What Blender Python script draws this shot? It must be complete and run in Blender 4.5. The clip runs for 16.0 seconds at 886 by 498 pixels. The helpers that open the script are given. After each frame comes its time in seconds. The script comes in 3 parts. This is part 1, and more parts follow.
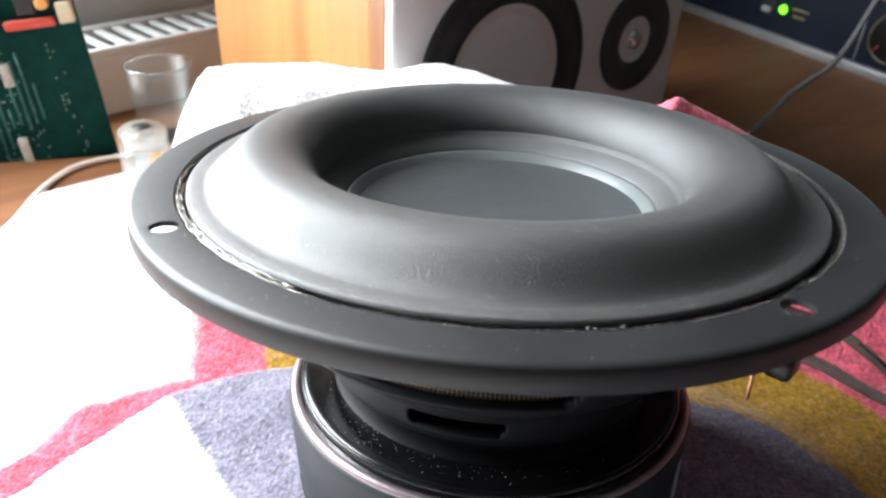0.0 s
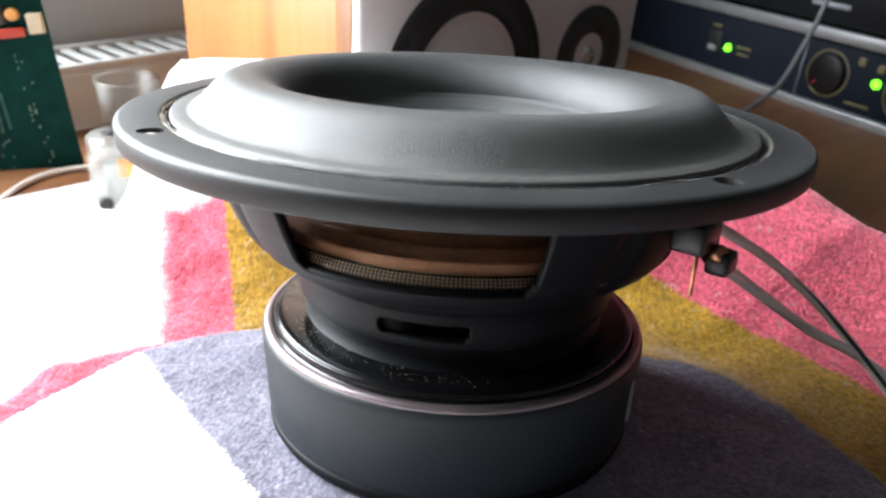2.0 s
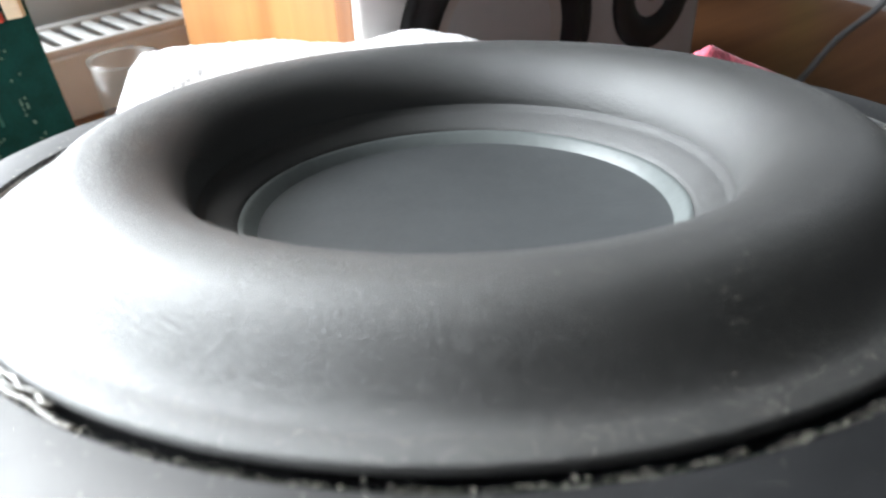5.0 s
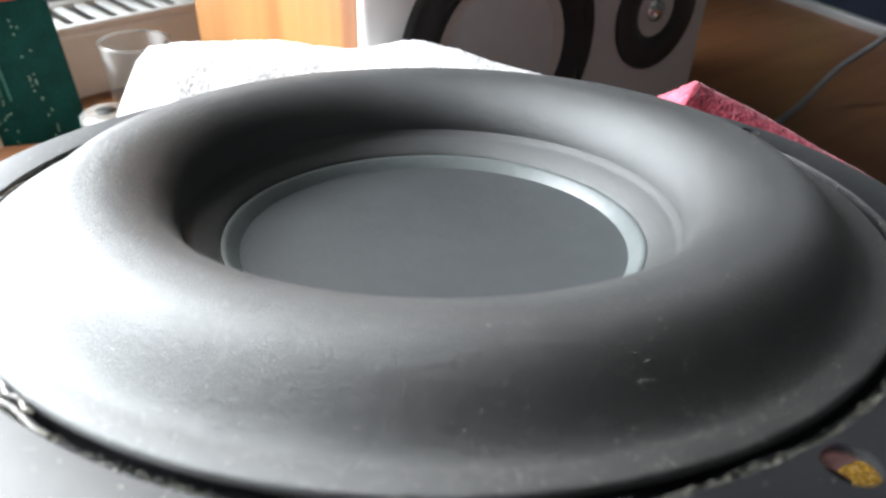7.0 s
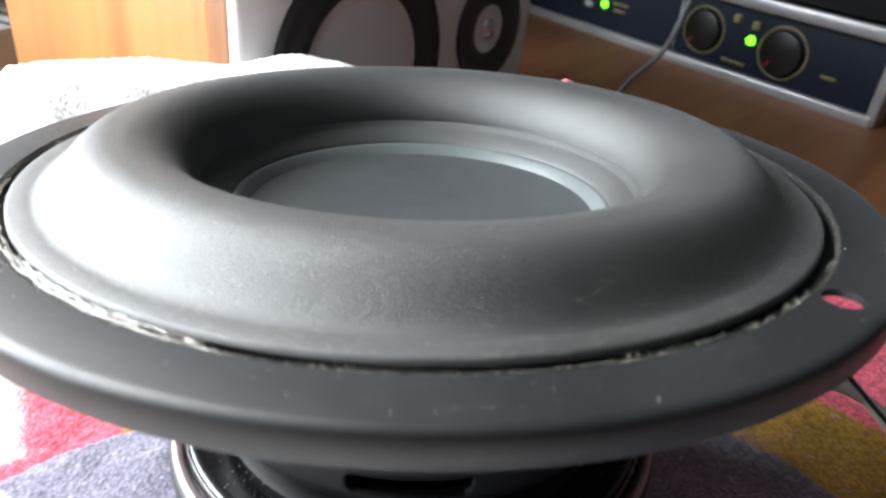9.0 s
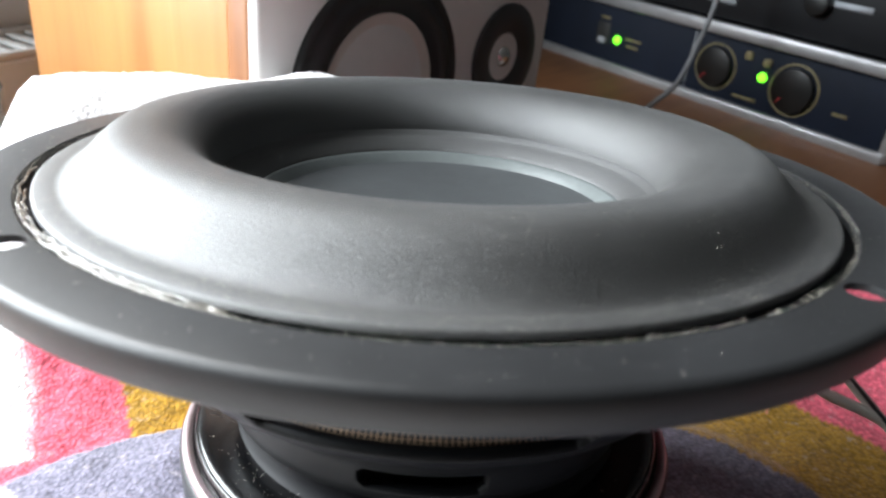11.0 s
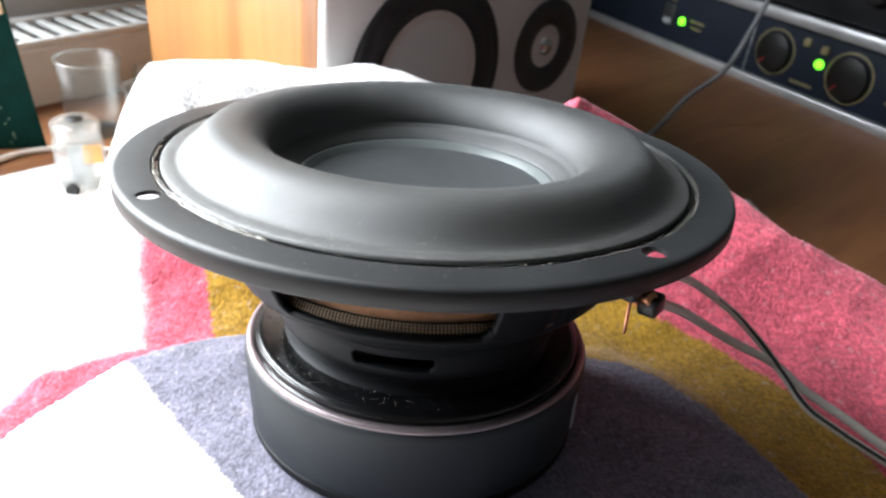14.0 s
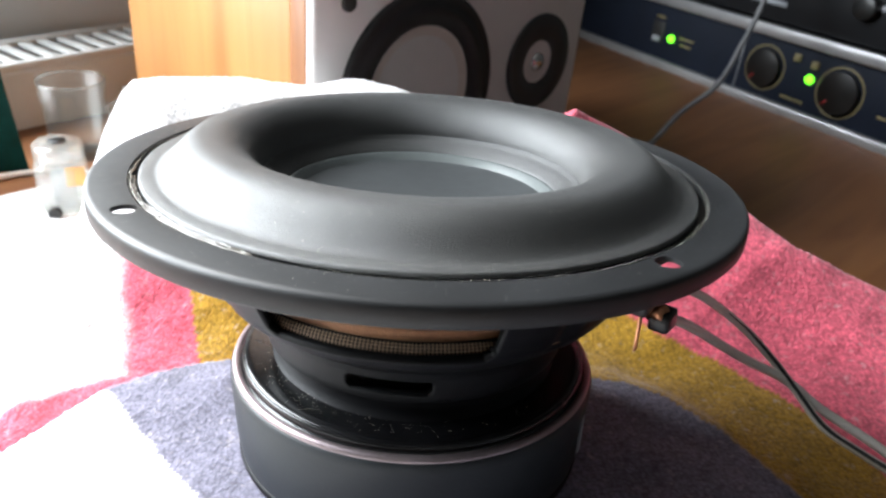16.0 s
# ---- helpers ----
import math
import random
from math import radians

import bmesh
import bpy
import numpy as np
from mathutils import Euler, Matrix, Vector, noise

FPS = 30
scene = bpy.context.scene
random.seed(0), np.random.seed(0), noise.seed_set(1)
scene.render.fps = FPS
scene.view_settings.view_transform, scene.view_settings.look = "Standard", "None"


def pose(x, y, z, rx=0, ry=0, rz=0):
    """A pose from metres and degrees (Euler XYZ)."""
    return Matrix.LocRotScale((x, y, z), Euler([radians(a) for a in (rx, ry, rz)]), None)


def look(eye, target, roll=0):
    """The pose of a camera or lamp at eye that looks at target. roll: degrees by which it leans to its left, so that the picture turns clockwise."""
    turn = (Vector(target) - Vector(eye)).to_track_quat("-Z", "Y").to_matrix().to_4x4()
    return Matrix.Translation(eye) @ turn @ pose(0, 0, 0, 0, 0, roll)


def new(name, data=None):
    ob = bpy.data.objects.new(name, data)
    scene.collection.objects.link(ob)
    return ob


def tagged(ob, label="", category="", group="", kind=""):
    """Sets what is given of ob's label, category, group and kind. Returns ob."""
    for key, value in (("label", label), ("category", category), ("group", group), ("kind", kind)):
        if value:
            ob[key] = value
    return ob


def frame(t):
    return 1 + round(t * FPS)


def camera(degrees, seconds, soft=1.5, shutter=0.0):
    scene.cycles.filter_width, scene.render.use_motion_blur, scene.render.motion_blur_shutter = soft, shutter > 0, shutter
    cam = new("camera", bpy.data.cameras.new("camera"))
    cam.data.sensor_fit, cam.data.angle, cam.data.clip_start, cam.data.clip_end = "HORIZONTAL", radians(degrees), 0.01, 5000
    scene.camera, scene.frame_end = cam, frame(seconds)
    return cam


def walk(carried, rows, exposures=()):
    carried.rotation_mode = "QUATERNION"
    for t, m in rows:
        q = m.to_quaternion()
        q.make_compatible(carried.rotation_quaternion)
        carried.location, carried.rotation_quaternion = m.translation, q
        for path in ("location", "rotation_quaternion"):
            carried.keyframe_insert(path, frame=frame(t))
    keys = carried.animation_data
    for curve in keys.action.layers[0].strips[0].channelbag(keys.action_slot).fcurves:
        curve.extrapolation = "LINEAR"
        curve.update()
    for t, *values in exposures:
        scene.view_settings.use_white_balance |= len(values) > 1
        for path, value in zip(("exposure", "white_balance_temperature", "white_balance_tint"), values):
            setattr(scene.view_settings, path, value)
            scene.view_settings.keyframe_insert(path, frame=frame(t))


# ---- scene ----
cam = camera(62.5, 16.0, soft=2.5)
cam.data.dof.use_dof, cam.data.dof.focus_distance, cam.data.dof.aperture_fstop = True, 0.225, 22.0
# seconds, place in metres, turn in degrees
ROWS = [
    (0.0, -0.0182, -0.1953, 0.2118, 58.08, -2.72, 2.05),
    (0.5, -0.0213, -0.2213, 0.1964, 60.11, -4.19, 0.94),
    (1.0, -0.0175, -0.2417, 0.1836, 62.56, -4.19, -0.92),
    (1.5, -0.0187, -0.2379, 0.1858, 62.4, -4.18, -0.5),
    (2.0, -0.0175, -0.2284, 0.1851, 62.3, -4.03, -0.62),
    (2.5, -0.0161, -0.214, 0.1837, 62.19, -4.02, -0.92),
    (3.0, -0.0122, -0.1896, 0.1839, 60.86, -3.39, -1.16),
    (3.5, -0.0048, -0.1669, 0.1863, 59.07, -3.15, -0.97),
    (4.0, -0.0061, -0.1658, 0.1899, 58.45, -1.9, 0.07),
    (4.5, -0.0046, -0.1525, 0.1844, 57.64, -1.92, -0.56),
    (5.0, 0.0007, -0.1288, 0.183, 56.64, 1.5, 2.18),
    (7.5, 0.008, -0.1369, 0.1968, 55.96, -3.29, 3.69),
    (8.0, -0.0004, -0.1457, 0.1953, 58.12, -4.62, -3.2),
    (8.5, -0.0274, -0.1507, 0.1967, 59.49, -4.73, -9.16),
    (9.0, -0.0389, -0.1564, 0.1894, 59.39, -5.14, -11.47),
    (9.5, -0.045, -0.1586, 0.1899, 59.11, -5.8, -11.0),
    (12.0, -0.0375, -0.1667, 0.1772, 63.6, -6.24, -9.05),
    (12.5, -0.0352, -0.1931, 0.1866, 61.83, -6.85, -6.7),
    (13.0, -0.0301, -0.2241, 0.2102, 60.35, -6.35, -5.56),
    (13.5, -0.0255, -0.2367, 0.2236, 58.34, -6.32, -3.91),
    (14.0, -0.0234, -0.2379, 0.2244, 58.61, -5.72, -3.4),
    (14.5, -0.0233, -0.2372, 0.2265, 58.72, -5.66, -3.53),
    (15.0, -0.0236, -0.238, 0.226, 59.12, -5.73, -3.54),
    (15.5, -0.0237, -0.2383, 0.2261, 59.14, -5.61, -3.49),
    (16.0, -0.0237, -0.2268, 0.2147, 60.47, -5.34, -4.42),
]
EXPOSURE = 1.9
walk(cam, [(t, pose(x, y, z, rx, ry, rz)) for t, x, y, z, rx, ry, rz in ROWS], exposures=[(0.0, EXPOSURE), (16.0, EXPOSURE)])

# ---- room axes: RD runs from the window wall into the room, RE along that wall ----
RD, RE = Vector((0.649, -0.761, 0.0)), Vector((0.761, 0.649, 0.0))
ROOM = Matrix(((RE.x, -RD.x, 0, 0), (RE.y, -RD.y, 0, 0), (0, 0, 1, 0), (0, 0, 0, 1)))  # local x along RE, local y towards the window wall
DESK_Z, FLOOR_Z, CEIL_Z = -0.09, -0.82, 1.68
SUN_ELEV = 44.0

# ---- light ----
world = bpy.data.worlds.new("sky_world")
scene.world = world
world.use_nodes = True
wn = world.node_tree
sky = wn.nodes.new("ShaderNodeTexSky")
sky.sky_type, sky.sun_disc = "NISHITA", False
sky.sun_elevation, sky.sun_rotation = radians(SUN_ELEV), math.atan2(-RD.x, -RD.y)
wn.links.new(sky.outputs[0], wn.nodes["Background"].inputs[0])
wn.nodes["Background"].inputs[1].default_value = 0.07

sun_data = bpy.data.lights.new("sun", "SUN")
sun_data.energy, sun_data.angle, sun_data.color = 1.2, radians(10.0), (1.0, 0.965, 0.92)
sun = new("sun", sun_data)
aim = Vector((RD.x * math.cos(radians(SUN_ELEV)), RD.y * math.cos(radians(SUN_ELEV)), -math.sin(radians(SUN_ELEV))))
sun.matrix_world = look(Vector((0, 0, 0)) - 3 * aim, (0, 0, 0))

area_data = bpy.data.lights.new("window_daylight", "AREA")
area_data.shape, area_data.size, area_data.size_y, area_data.energy = "RECTANGLE", 1.08, 1.15, 34.0
area_data.color = (0.89, 0.955, 1.0)
window_light = new("window_daylight", area_data)
wl = ROOM @ Vector((-0.64, 0.86, 0.70))
window_light.matrix_world = look(wl, wl + RD * 2)


# ---- materials ----
def material(name, base=(0.5, 0.5, 0.5), rough=0.5, metal=0.0, vary=0.0, scale=20.0, bump=0.0, bump_scale=200.0, spec=0.5, second=None, rough_vary=0.0, coat=0.0):
    """A surface with two scales of noise in its colour and a fine relief."""
    m = bpy.data.materials.new(name)
    m.use_nodes = True
    nt = m.node_tree
    b = nt.nodes["Principled BSDF"]
    b.inputs["Roughness"].default_value, b.inputs["Metallic"].default_value = rough, metal
    b.inputs["Specular IOR Level"].default_value = spec
    b.inputs["Coat Weight"].default_value = coat
    tc = nt.nodes.new("ShaderNodeTexCoord")
    n1 = nt.nodes.new("ShaderNodeTexNoise")
    n1.inputs["Scale"].default_value, n1.inputs["Detail"].default_value = scale, 6
    n2 = nt.nodes.new("ShaderNodeTexNoise")
    n2.inputs["Scale"].default_value, n2.inputs["Detail"].default_value = scale * 9, 4
    add = nt.nodes.new("ShaderNodeMath")
    add.operation = "MULTIPLY_ADD"
    add.inputs[1].default_value = 0.4
    nt.links.new(tc.outputs["Object"], n1.inputs["Vector"])
    nt.links.new(tc.outputs["Object"], n2.inputs["Vector"])
    nt.links.new(n2.outputs["Fac"], add.inputs[0])
    nt.links.new(n1.outputs["Fac"], add.inputs[2])
    ramp = nt.nodes.new("ShaderNodeValToRGB")
    lo = tuple(c * (1 - vary) for c in base)
    hi = second or tuple(min(1.0, c * (1 + vary)) for c in base)
    ramp.color_ramp.elements[0].position, ramp.color_ramp.elements[0].color = 0.42, (*lo, 1)
    ramp.color_ramp.elements[1].position, ramp.color_ramp.elements[1].color = 0.98, (*hi, 1)
    nt.links.new(add.outputs[0], ramp.inputs[0])
    nt.links.new(ramp.outputs[0], b.inputs["Base Color"])
    if rough_vary:
        mr = nt.nodes.new("ShaderNodeMapRange")
        mr.inputs["From Min"].default_value, mr.inputs["From Max"].default_value = 0.4, 1.0
        mr.inputs["To Min"].default_value, mr.inputs["To Max"].default_value = rough - rough_vary, rough + rough_vary
        nt.links.new(add.outputs[0], mr.inputs["Value"])
        nt.links.new(mr.outputs[0], b.inputs["Roughness"])
    if bump:
        n3 = nt.nodes.new("ShaderNodeTexNoise")
        n3.inputs["Scale"].default_value, n3.inputs["Detail"].default_value = bump_scale, 3
        nt.links.new(tc.outputs["Object"], n3.inputs["Vector"])
        bm_ = nt.nodes.new("ShaderNodeBump")
        bm_.inputs["Strength"].default_value, bm_.inputs["Distance"].default_value = bump, 0.0006
        nt.links.new(n3.outputs["Fac"], bm_.inputs["Height"])
        nt.links.new(bm_.outputs[0], b.inputs["Normal"])
    return m


def dusty(m, amount):
    """A film of dust: soft sheen on top of the surface."""
    b = m.node_tree.nodes["Principled BSDF"]
    b.inputs["Sheen Weight"].default_value, b.inputs["Sheen Roughness"].default_value = amount, 0.45
    return m


def glow(name, color, strength):
    m = material(name, color, 0.3)
    b = m.node_tree.nodes["Principled BSDF"]
    b.inputs["Emission Color"].default_value, b.inputs["Emission Strength"].default_value = (*color, 1), strength
    return m


def wood(name, dark, light, rough=0.4, axis=(1, 1, 0.08), scale=28.0):
    """Veneer with a grain that runs along the axis of the small factor."""
    m = material(name, light, rough, bump=0.15, bump_scale=300)
    nt = m.node_tree
    b = nt.nodes["Principled BSDF"]
    tc = nt.nodes.new("ShaderNodeTexCoord")
    mp = nt.nodes.new("ShaderNodeMapping")
    mp.inputs["Scale"].default_value = axis
    n = nt.nodes.new("ShaderNodeTexNoise")
    n.inputs["Scale"].default_value, n.inputs["Detail"].default_value, n.inputs["Distortion"].default_value = scale, 8, 1.2
    ramp = nt.nodes.new("ShaderNodeValToRGB")
    ramp.color_ramp.elements[0].position, ramp.color_ramp.elements[0].color = 0.3, (*dark, 1)
    ramp.color_ramp.elements[1].position, ramp.color_ramp.elements[1].color = 0.7, (*light, 1)
    nt.links.new(tc.outputs["Object"], mp.inputs["Vector"])
    nt.links.new(mp.outputs[0], n.inputs["Vector"])
    nt.links.new(n.outputs["Fac"], ramp.inputs[0])
    nt.links.new(ramp.outputs[0], b.inputs["Base Color"])
    return m


def glassy(name, tint=(0.96, 0.98, 0.97), rough=0.05, gloss=0.12, milky=0.0):
    """Thin clear wall: mostly see-through, with a gloss and a little milkiness."""
    m = bpy.data.materials.new(name)
    m.use_nodes = True
    nt = m.node_tree
    out = nt.nodes["Material Output"]
    nt.nodes.remove(nt.nodes["Principled BSDF"])
    tr, gl, di = nt.nodes.new("ShaderNodeBsdfTransparent"), nt.nodes.new("ShaderNodeBsdfGlossy"), nt.nodes.new("ShaderNodeBsdfTranslucent")
    tr.inputs[0].default_value = di.inputs[0].default_value = (*tint, 1)
    gl.inputs["Roughness"].default_value = rough
    a, b = nt.nodes.new("ShaderNodeMixShader"), nt.nodes.new("ShaderNodeMixShader")
    b.inputs[0].default_value = gloss
    a.inputs[0].default_value = milky
    nt.links.new(tr.outputs[0], a.inputs[1])
    nt.links.new(di.outputs[0], a.inputs[2])
    nt.links.new(a.outputs[0], b.inputs[1])
    nt.links.new(gl.outputs[0], b.inputs[2])
    nt.links.new(b.outputs[0], out.inputs[0])
    return m


def terry():
    """Striped terry cloth: the stripe's number comes with the cloth, the loops are a fine relief, the shade between
    them is in the colour.
    """
    m = material("terry_cloth", (0.5, 0.5, 0.5), 0.95, spec=0.1)
    nt = m.node_tree
    b = nt.nodes["Principled BSDF"]
    at = nt.nodes.new("ShaderNodeAttribute")
    at.attribute_name = "dye"
    tc = nt.nodes.new("ShaderNodeTexCoord")
    vo = nt.nodes.new("ShaderNodeTexVoronoi")
    vo.inputs["Scale"].default_value = 640
    no = nt.nodes.new("ShaderNodeTexNoise")
    no.inputs["Scale"].default_value, no.inputs["Detail"].default_value = 330, 5
    nl = nt.nodes.new("ShaderNodeTexNoise")
    nl.inputs["Scale"].default_value, nl.inputs["Detail"].default_value = 38, 4
    for q in (vo, no, nl):
        nt.links.new(tc.outputs["Object"], q.inputs["Vector"])
    mr = nt.nodes.new("ShaderNodeMapRange")
    mr.inputs["From Min"].default_value, mr.inputs["From Max"].default_value = 0.35, 0.7
    mr.inputs["To Min"].default_value, mr.inputs["To Max"].default_value = 0.74, 1.20
    nt.links.new(no.outputs["Fac"], mr.inputs["Value"])
    mr2 = nt.nodes.new("ShaderNodeMapRange")
    mr2.inputs["From Min"].default_value, mr2.inputs["From Max"].default_value = 0.3, 0.7
    mr2.inputs["To Min"].default_value, mr2.inputs["To Max"].default_value = 0.85, 1.15
    nt.links.new(nl.outputs["Fac"], mr2.inputs["Value"])
    mul = nt.nodes.new("ShaderNodeMath")
    mul.operation = "MULTIPLY"
    nt.links.new(mr.outputs[0], mul.inputs[0])
    nt.links.new(mr2.outputs[0], mul.inputs[1])
    wv = nt.nodes.new("ShaderNodeTexWave")
    wv.inputs["Scale"].default_value, wv.inputs["Distortion"].default_value, wv.inputs["Detail"].default_value, wv.inputs["Detail Scale"].default_value = 120, 5.0, 3, 2.5
    nt.links.new(tc.outputs["Object"], wv.inputs["Vector"])
    mr3 = nt.nodes.new("ShaderNodeMapRange")
    mr3.inputs["To Min"].default_value, mr3.inputs["To Max"].default_value = 0.93, 1.05
    nt.links.new(wv.outputs["Fac"], mr3.inputs["Value"])
    mul3 = nt.nodes.new("ShaderNodeMath")
    mul3.operation = "MULTIPLY"
    nt.links.new(mul.outputs[0], mul3.inputs[0])
    nt.links.new(mr3.outputs[0], mul3.inputs[1])
    mul = mul3
    mix = nt.nodes.new("ShaderNodeVectorMath")
    mix.operation = "SCALE"
    # shade in the hollows between loops, multiplied into the colour
    gap_shade = nt.nodes.new("ShaderNodeMapRange")
    gap_shade.inputs["From Min"].default_value, gap_shade.inputs["From Max"].default_value = 0.35, 0.85
    gap_shade.inputs["To Min"].default_value, gap_shade.inputs["To Max"].default_value = 1.08, 0.70
    nt.links.new(vo.outputs["Distance"], gap_shade.inputs["Value"])
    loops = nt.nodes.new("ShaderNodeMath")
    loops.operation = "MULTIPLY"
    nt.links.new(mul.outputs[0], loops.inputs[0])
    nt.links.new(gap_shade.outputs[0], loops.inputs[1])
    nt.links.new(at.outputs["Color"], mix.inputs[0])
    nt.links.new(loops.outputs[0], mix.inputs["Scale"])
    fl = nt.nodes.new("ShaderNodeTexNoise")
    fl.inputs["Scale"].default_value, fl.inputs["Detail"].default_value = 240, 6
    nt.links.new(tc.outputs["Object"], fl.inputs["Vector"])
    mf = nt.nodes.new("ShaderNodeMapRange")
    mf.inputs["From Min"].default_value, mf.inputs["From Max"].default_value, mf.inputs["To Max"].default_value = 0.60, 0.76, 0.35
    nt.links.new(fl.outputs["Fac"], mf.inputs["Value"])
    worn = nt.nodes.new("ShaderNodeMix")
    worn.data_type = "RGBA"
    worn.inputs[7].default_value = (0.62, 0.55, 0.55, 1)
    nt.links.new(mf.outputs[0], worn.inputs[0])
    nt.links.new(mix.outputs[0], worn.inputs[6])
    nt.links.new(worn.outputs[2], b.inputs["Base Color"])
    bu = nt.nodes.new("ShaderNodeBump")
    bu.inputs["Strength"].default_value, bu.inputs["Distance"].default_value = 0.5, 0.0008
    bu.invert = True
    nt.links.new(vo.outputs["Distance"], bu.inputs["Height"])
    nt.links.new(bu.outputs[0], b.inputs["Normal"])
    b.inputs["Sheen Weight"].default_value = 0.25
    return m


M_RUBBER = dusty(material("surround_rubber", (0.0150, 0.0146, 0.0138), 0.52, vary=0.24, scale=34, bump=0.55, bump_scale=2600, spec=1.0, rough_vary=0.06), 0.07)
M_FRAME = material("painted_basket_metal", (0.0028, 0.0032, 0.0039), 0.5, vary=0.25, scale=25, bump=0.10, bump_scale=1500, rough_vary=0.05, spec=0.22)
M_FLANGE = dusty(material("dusty_flange_paint", (0.0070, 0.0074, 0.0083), 0.52, vary=0.3, scale=40, bump=0.12, bump_scale=1800, rough_vary=0.06), 0.04)
M_BOOT = material("magnet_boot_rubber", (0.0150, 0.0182, 0.0208), 0.52, vary=0.25, scale=14, bump=0.12, bump_scale=700, rough_vary=0.08, spec=0.4)
M_CONE = material("coated_cone", (0.044, 0.047, 0.049), 0.6, vary=0.25, scale=20, bump=0.15, bump_scale=600)
M_CONE_EDGE = material("cone_glue_ring", (0.11, 0.122, 0.120), 0.4, vary=0.2, scale=40, bump=0.2, bump_scale=500)
M_BLACK = material("dusty_black_plate", (0.004, 0.004, 0.0045), 0.22, vary=0.5, scale=60, bump=0.1, bump_scale=900, rough_vary=0.08)
M_DARK = material("dark_gap", (0.004, 0.004, 0.005), 0.5, vary=0.4, scale=80, spec=0.15)
M_GLUE = material("dried_glue", (0.13, 0.12, 0.105), 0.16, vary=0.5, scale=300, bump=0.5, bump_scale=800)
M_RUSTGLUE = material("brown_glue", (0.30, 0.17, 0.12), 0.35, vary=0.5, scale=300)
M_DUST = material("dust_specks", (0.62, 0.58, 0.50), 0.8, vary=0.3, scale=200)
M_PLATE_EDGE = material("plated_steel_edge", (0.33, 0.27, 0.28), 0.42, metal=0.9, vary=0.25, scale=60)
M_SPIDER = material("brown_spider_cloth", (0.55, 0.27, 0.14), 0.42, vary=0.35, scale=60, bump=0.6, bump_scale=1500)
M_MESH = material("tan_woven_threads", (0.23, 0.155, 0.095), 0.6, vary=0.3, scale=200)
M_BACK = material("cone_back", (0.10, 0.042, 0.022), 0.45, vary=0.4, scale=50)
M_COPPER = material("copper_strands", (0.75, 0.36, 0.2), 0.3, metal=1.0, vary=0.3, scale=300)
M_TERMINAL = material("black_terminal", (0.012, 0.012, 0.012), 0.35, vary=0.4, scale=100)
M_CABLE_W = material("pale_cable", (0.70, 0.66, 0.61), 0.5, vary=0.12, scale=60)
M_CABLE_B = material("black_cable_stripe", (0.02, 0.02, 0.02), 0.45, vary=0.2, scale=60)
M_CABLE_G = material("grey_signal_cable", (0.2, 0.2, 0.21), 0.5, vary=0.15, scale=60)
M_TOWEL = terry()
M_DESK = wood("brown_desk_wood", (0.172, 0.064, 0.022), (0.255, 0.106, 0.038), 0.56, (0.12, 1, 1), 30)
M_VENEER = wood("honey_veneer", (0.28, 0.120, 0.037), (0.40, 0.185, 0.060), 0.4, (1, 1, 0.07), 26)
M_TRIM = wood("brown_trim_wood", (0.17, 0.07, 0.03), (0.27, 0.12, 0.05), 0.4, (1, 1, 0.07), 26)
M_BAFFLE = material("silver_grey_baffle", (0.66, 0.635, 0.62), 0.42, vary=0.06, scale=12, bump=0.1, bump_scale=1500, rough_vary=0.05)
M_BLACKRUB = material("black_driver_rubber", (0.012, 0.012, 0.013), 0.5, vary=0.3, scale=40)
M_PAPER = material("beige_grey_cone", (0.64, 0.57, 0.52), 0.5, vary=0.08, scale=25)
M_DARKPLATE = material("dark_tweeter_plate", (0.025, 0.025, 0.027), 0.45, vary=0.2, scale=40)
M_CHROME = material("chrome", (0.72, 0.69, 0.67), 0.15, metal=1.0, vary=0.1, scale=40)
M_SILVER = material("brushed_aluminium", (0.42, 0.42, 0.43), 0.35, metal=0.6, vary=0.1, scale=60, rough_vary=0.06)
M_NAVY = material("navy_panel", (0.004, 0.008, 0.019), 0.7, vary=0.25, scale=20, spec=0.3)
M_PANELBLACK = material("black_panel", (0.006, 0.0065, 0.008), 0.45, vary=0.3, scale=20, spec=0.3)
M_KNOB = material("black_knob", (0.008, 0.008, 0.008), 0.35, vary=0.3, scale=60)
M_GOLD = material("gold_print", (0.20, 0.165, 0.08), 0.45, vary=0.2, scale=200)
M_PRINT = material("grey_print", (0.35, 0.37, 0.4), 0.5, vary=0.1, scale=200)
M_REDMARK = material("red_mark", (0.35, 0.02, 0.02), 0.5, vary=0.1, scale=200)
M_LED = glow("green_led", (0.14, 0.95, 0.02), 1.0)
M_CASE = material("amplifier_case", (0.02, 0.02, 0.022), 0.5, vary=0.3, scale=20)
M_RADIATOR = material("cream_radiator_enamel", (0.58, 0.575, 0.56), 0.45, vary=0.06, scale=8, bump=0.08, bump_scale=120)
M_SLOT_SHADE = material("radiator_slot_shade", (0.025, 0.022, 0.02), 0.8, vary=0.3, scale=30)
# walls and ceiling are darkened so that the room bounces less fill light
M_WALL = material("low_bounce_wall_paint", (0.085, 0.083, 0.08), 0.85, vary=0.05, scale=5, bump=0.3, bump_scale=150)
M_CEIL = material("low_bounce_ceiling_paint", (0.13, 0.13, 0.128), 0.9, vary=0.04, scale=4, bump=0.2, bump_scale=120)
# this wall alone is brightened, to throw light onto the radiator
M_WALLWIN = material("bounce_window_wall_paint", (0.62, 0.62, 0.62), 0.85, vary=0.05, scale=5, bump=0.3, bump_scale=150)
M_FLOOR = wood("floor_wood", (0.06, 0.04, 0.028), (0.11, 0.075, 0.052), 0.5, (0.1, 1, 1), 12)
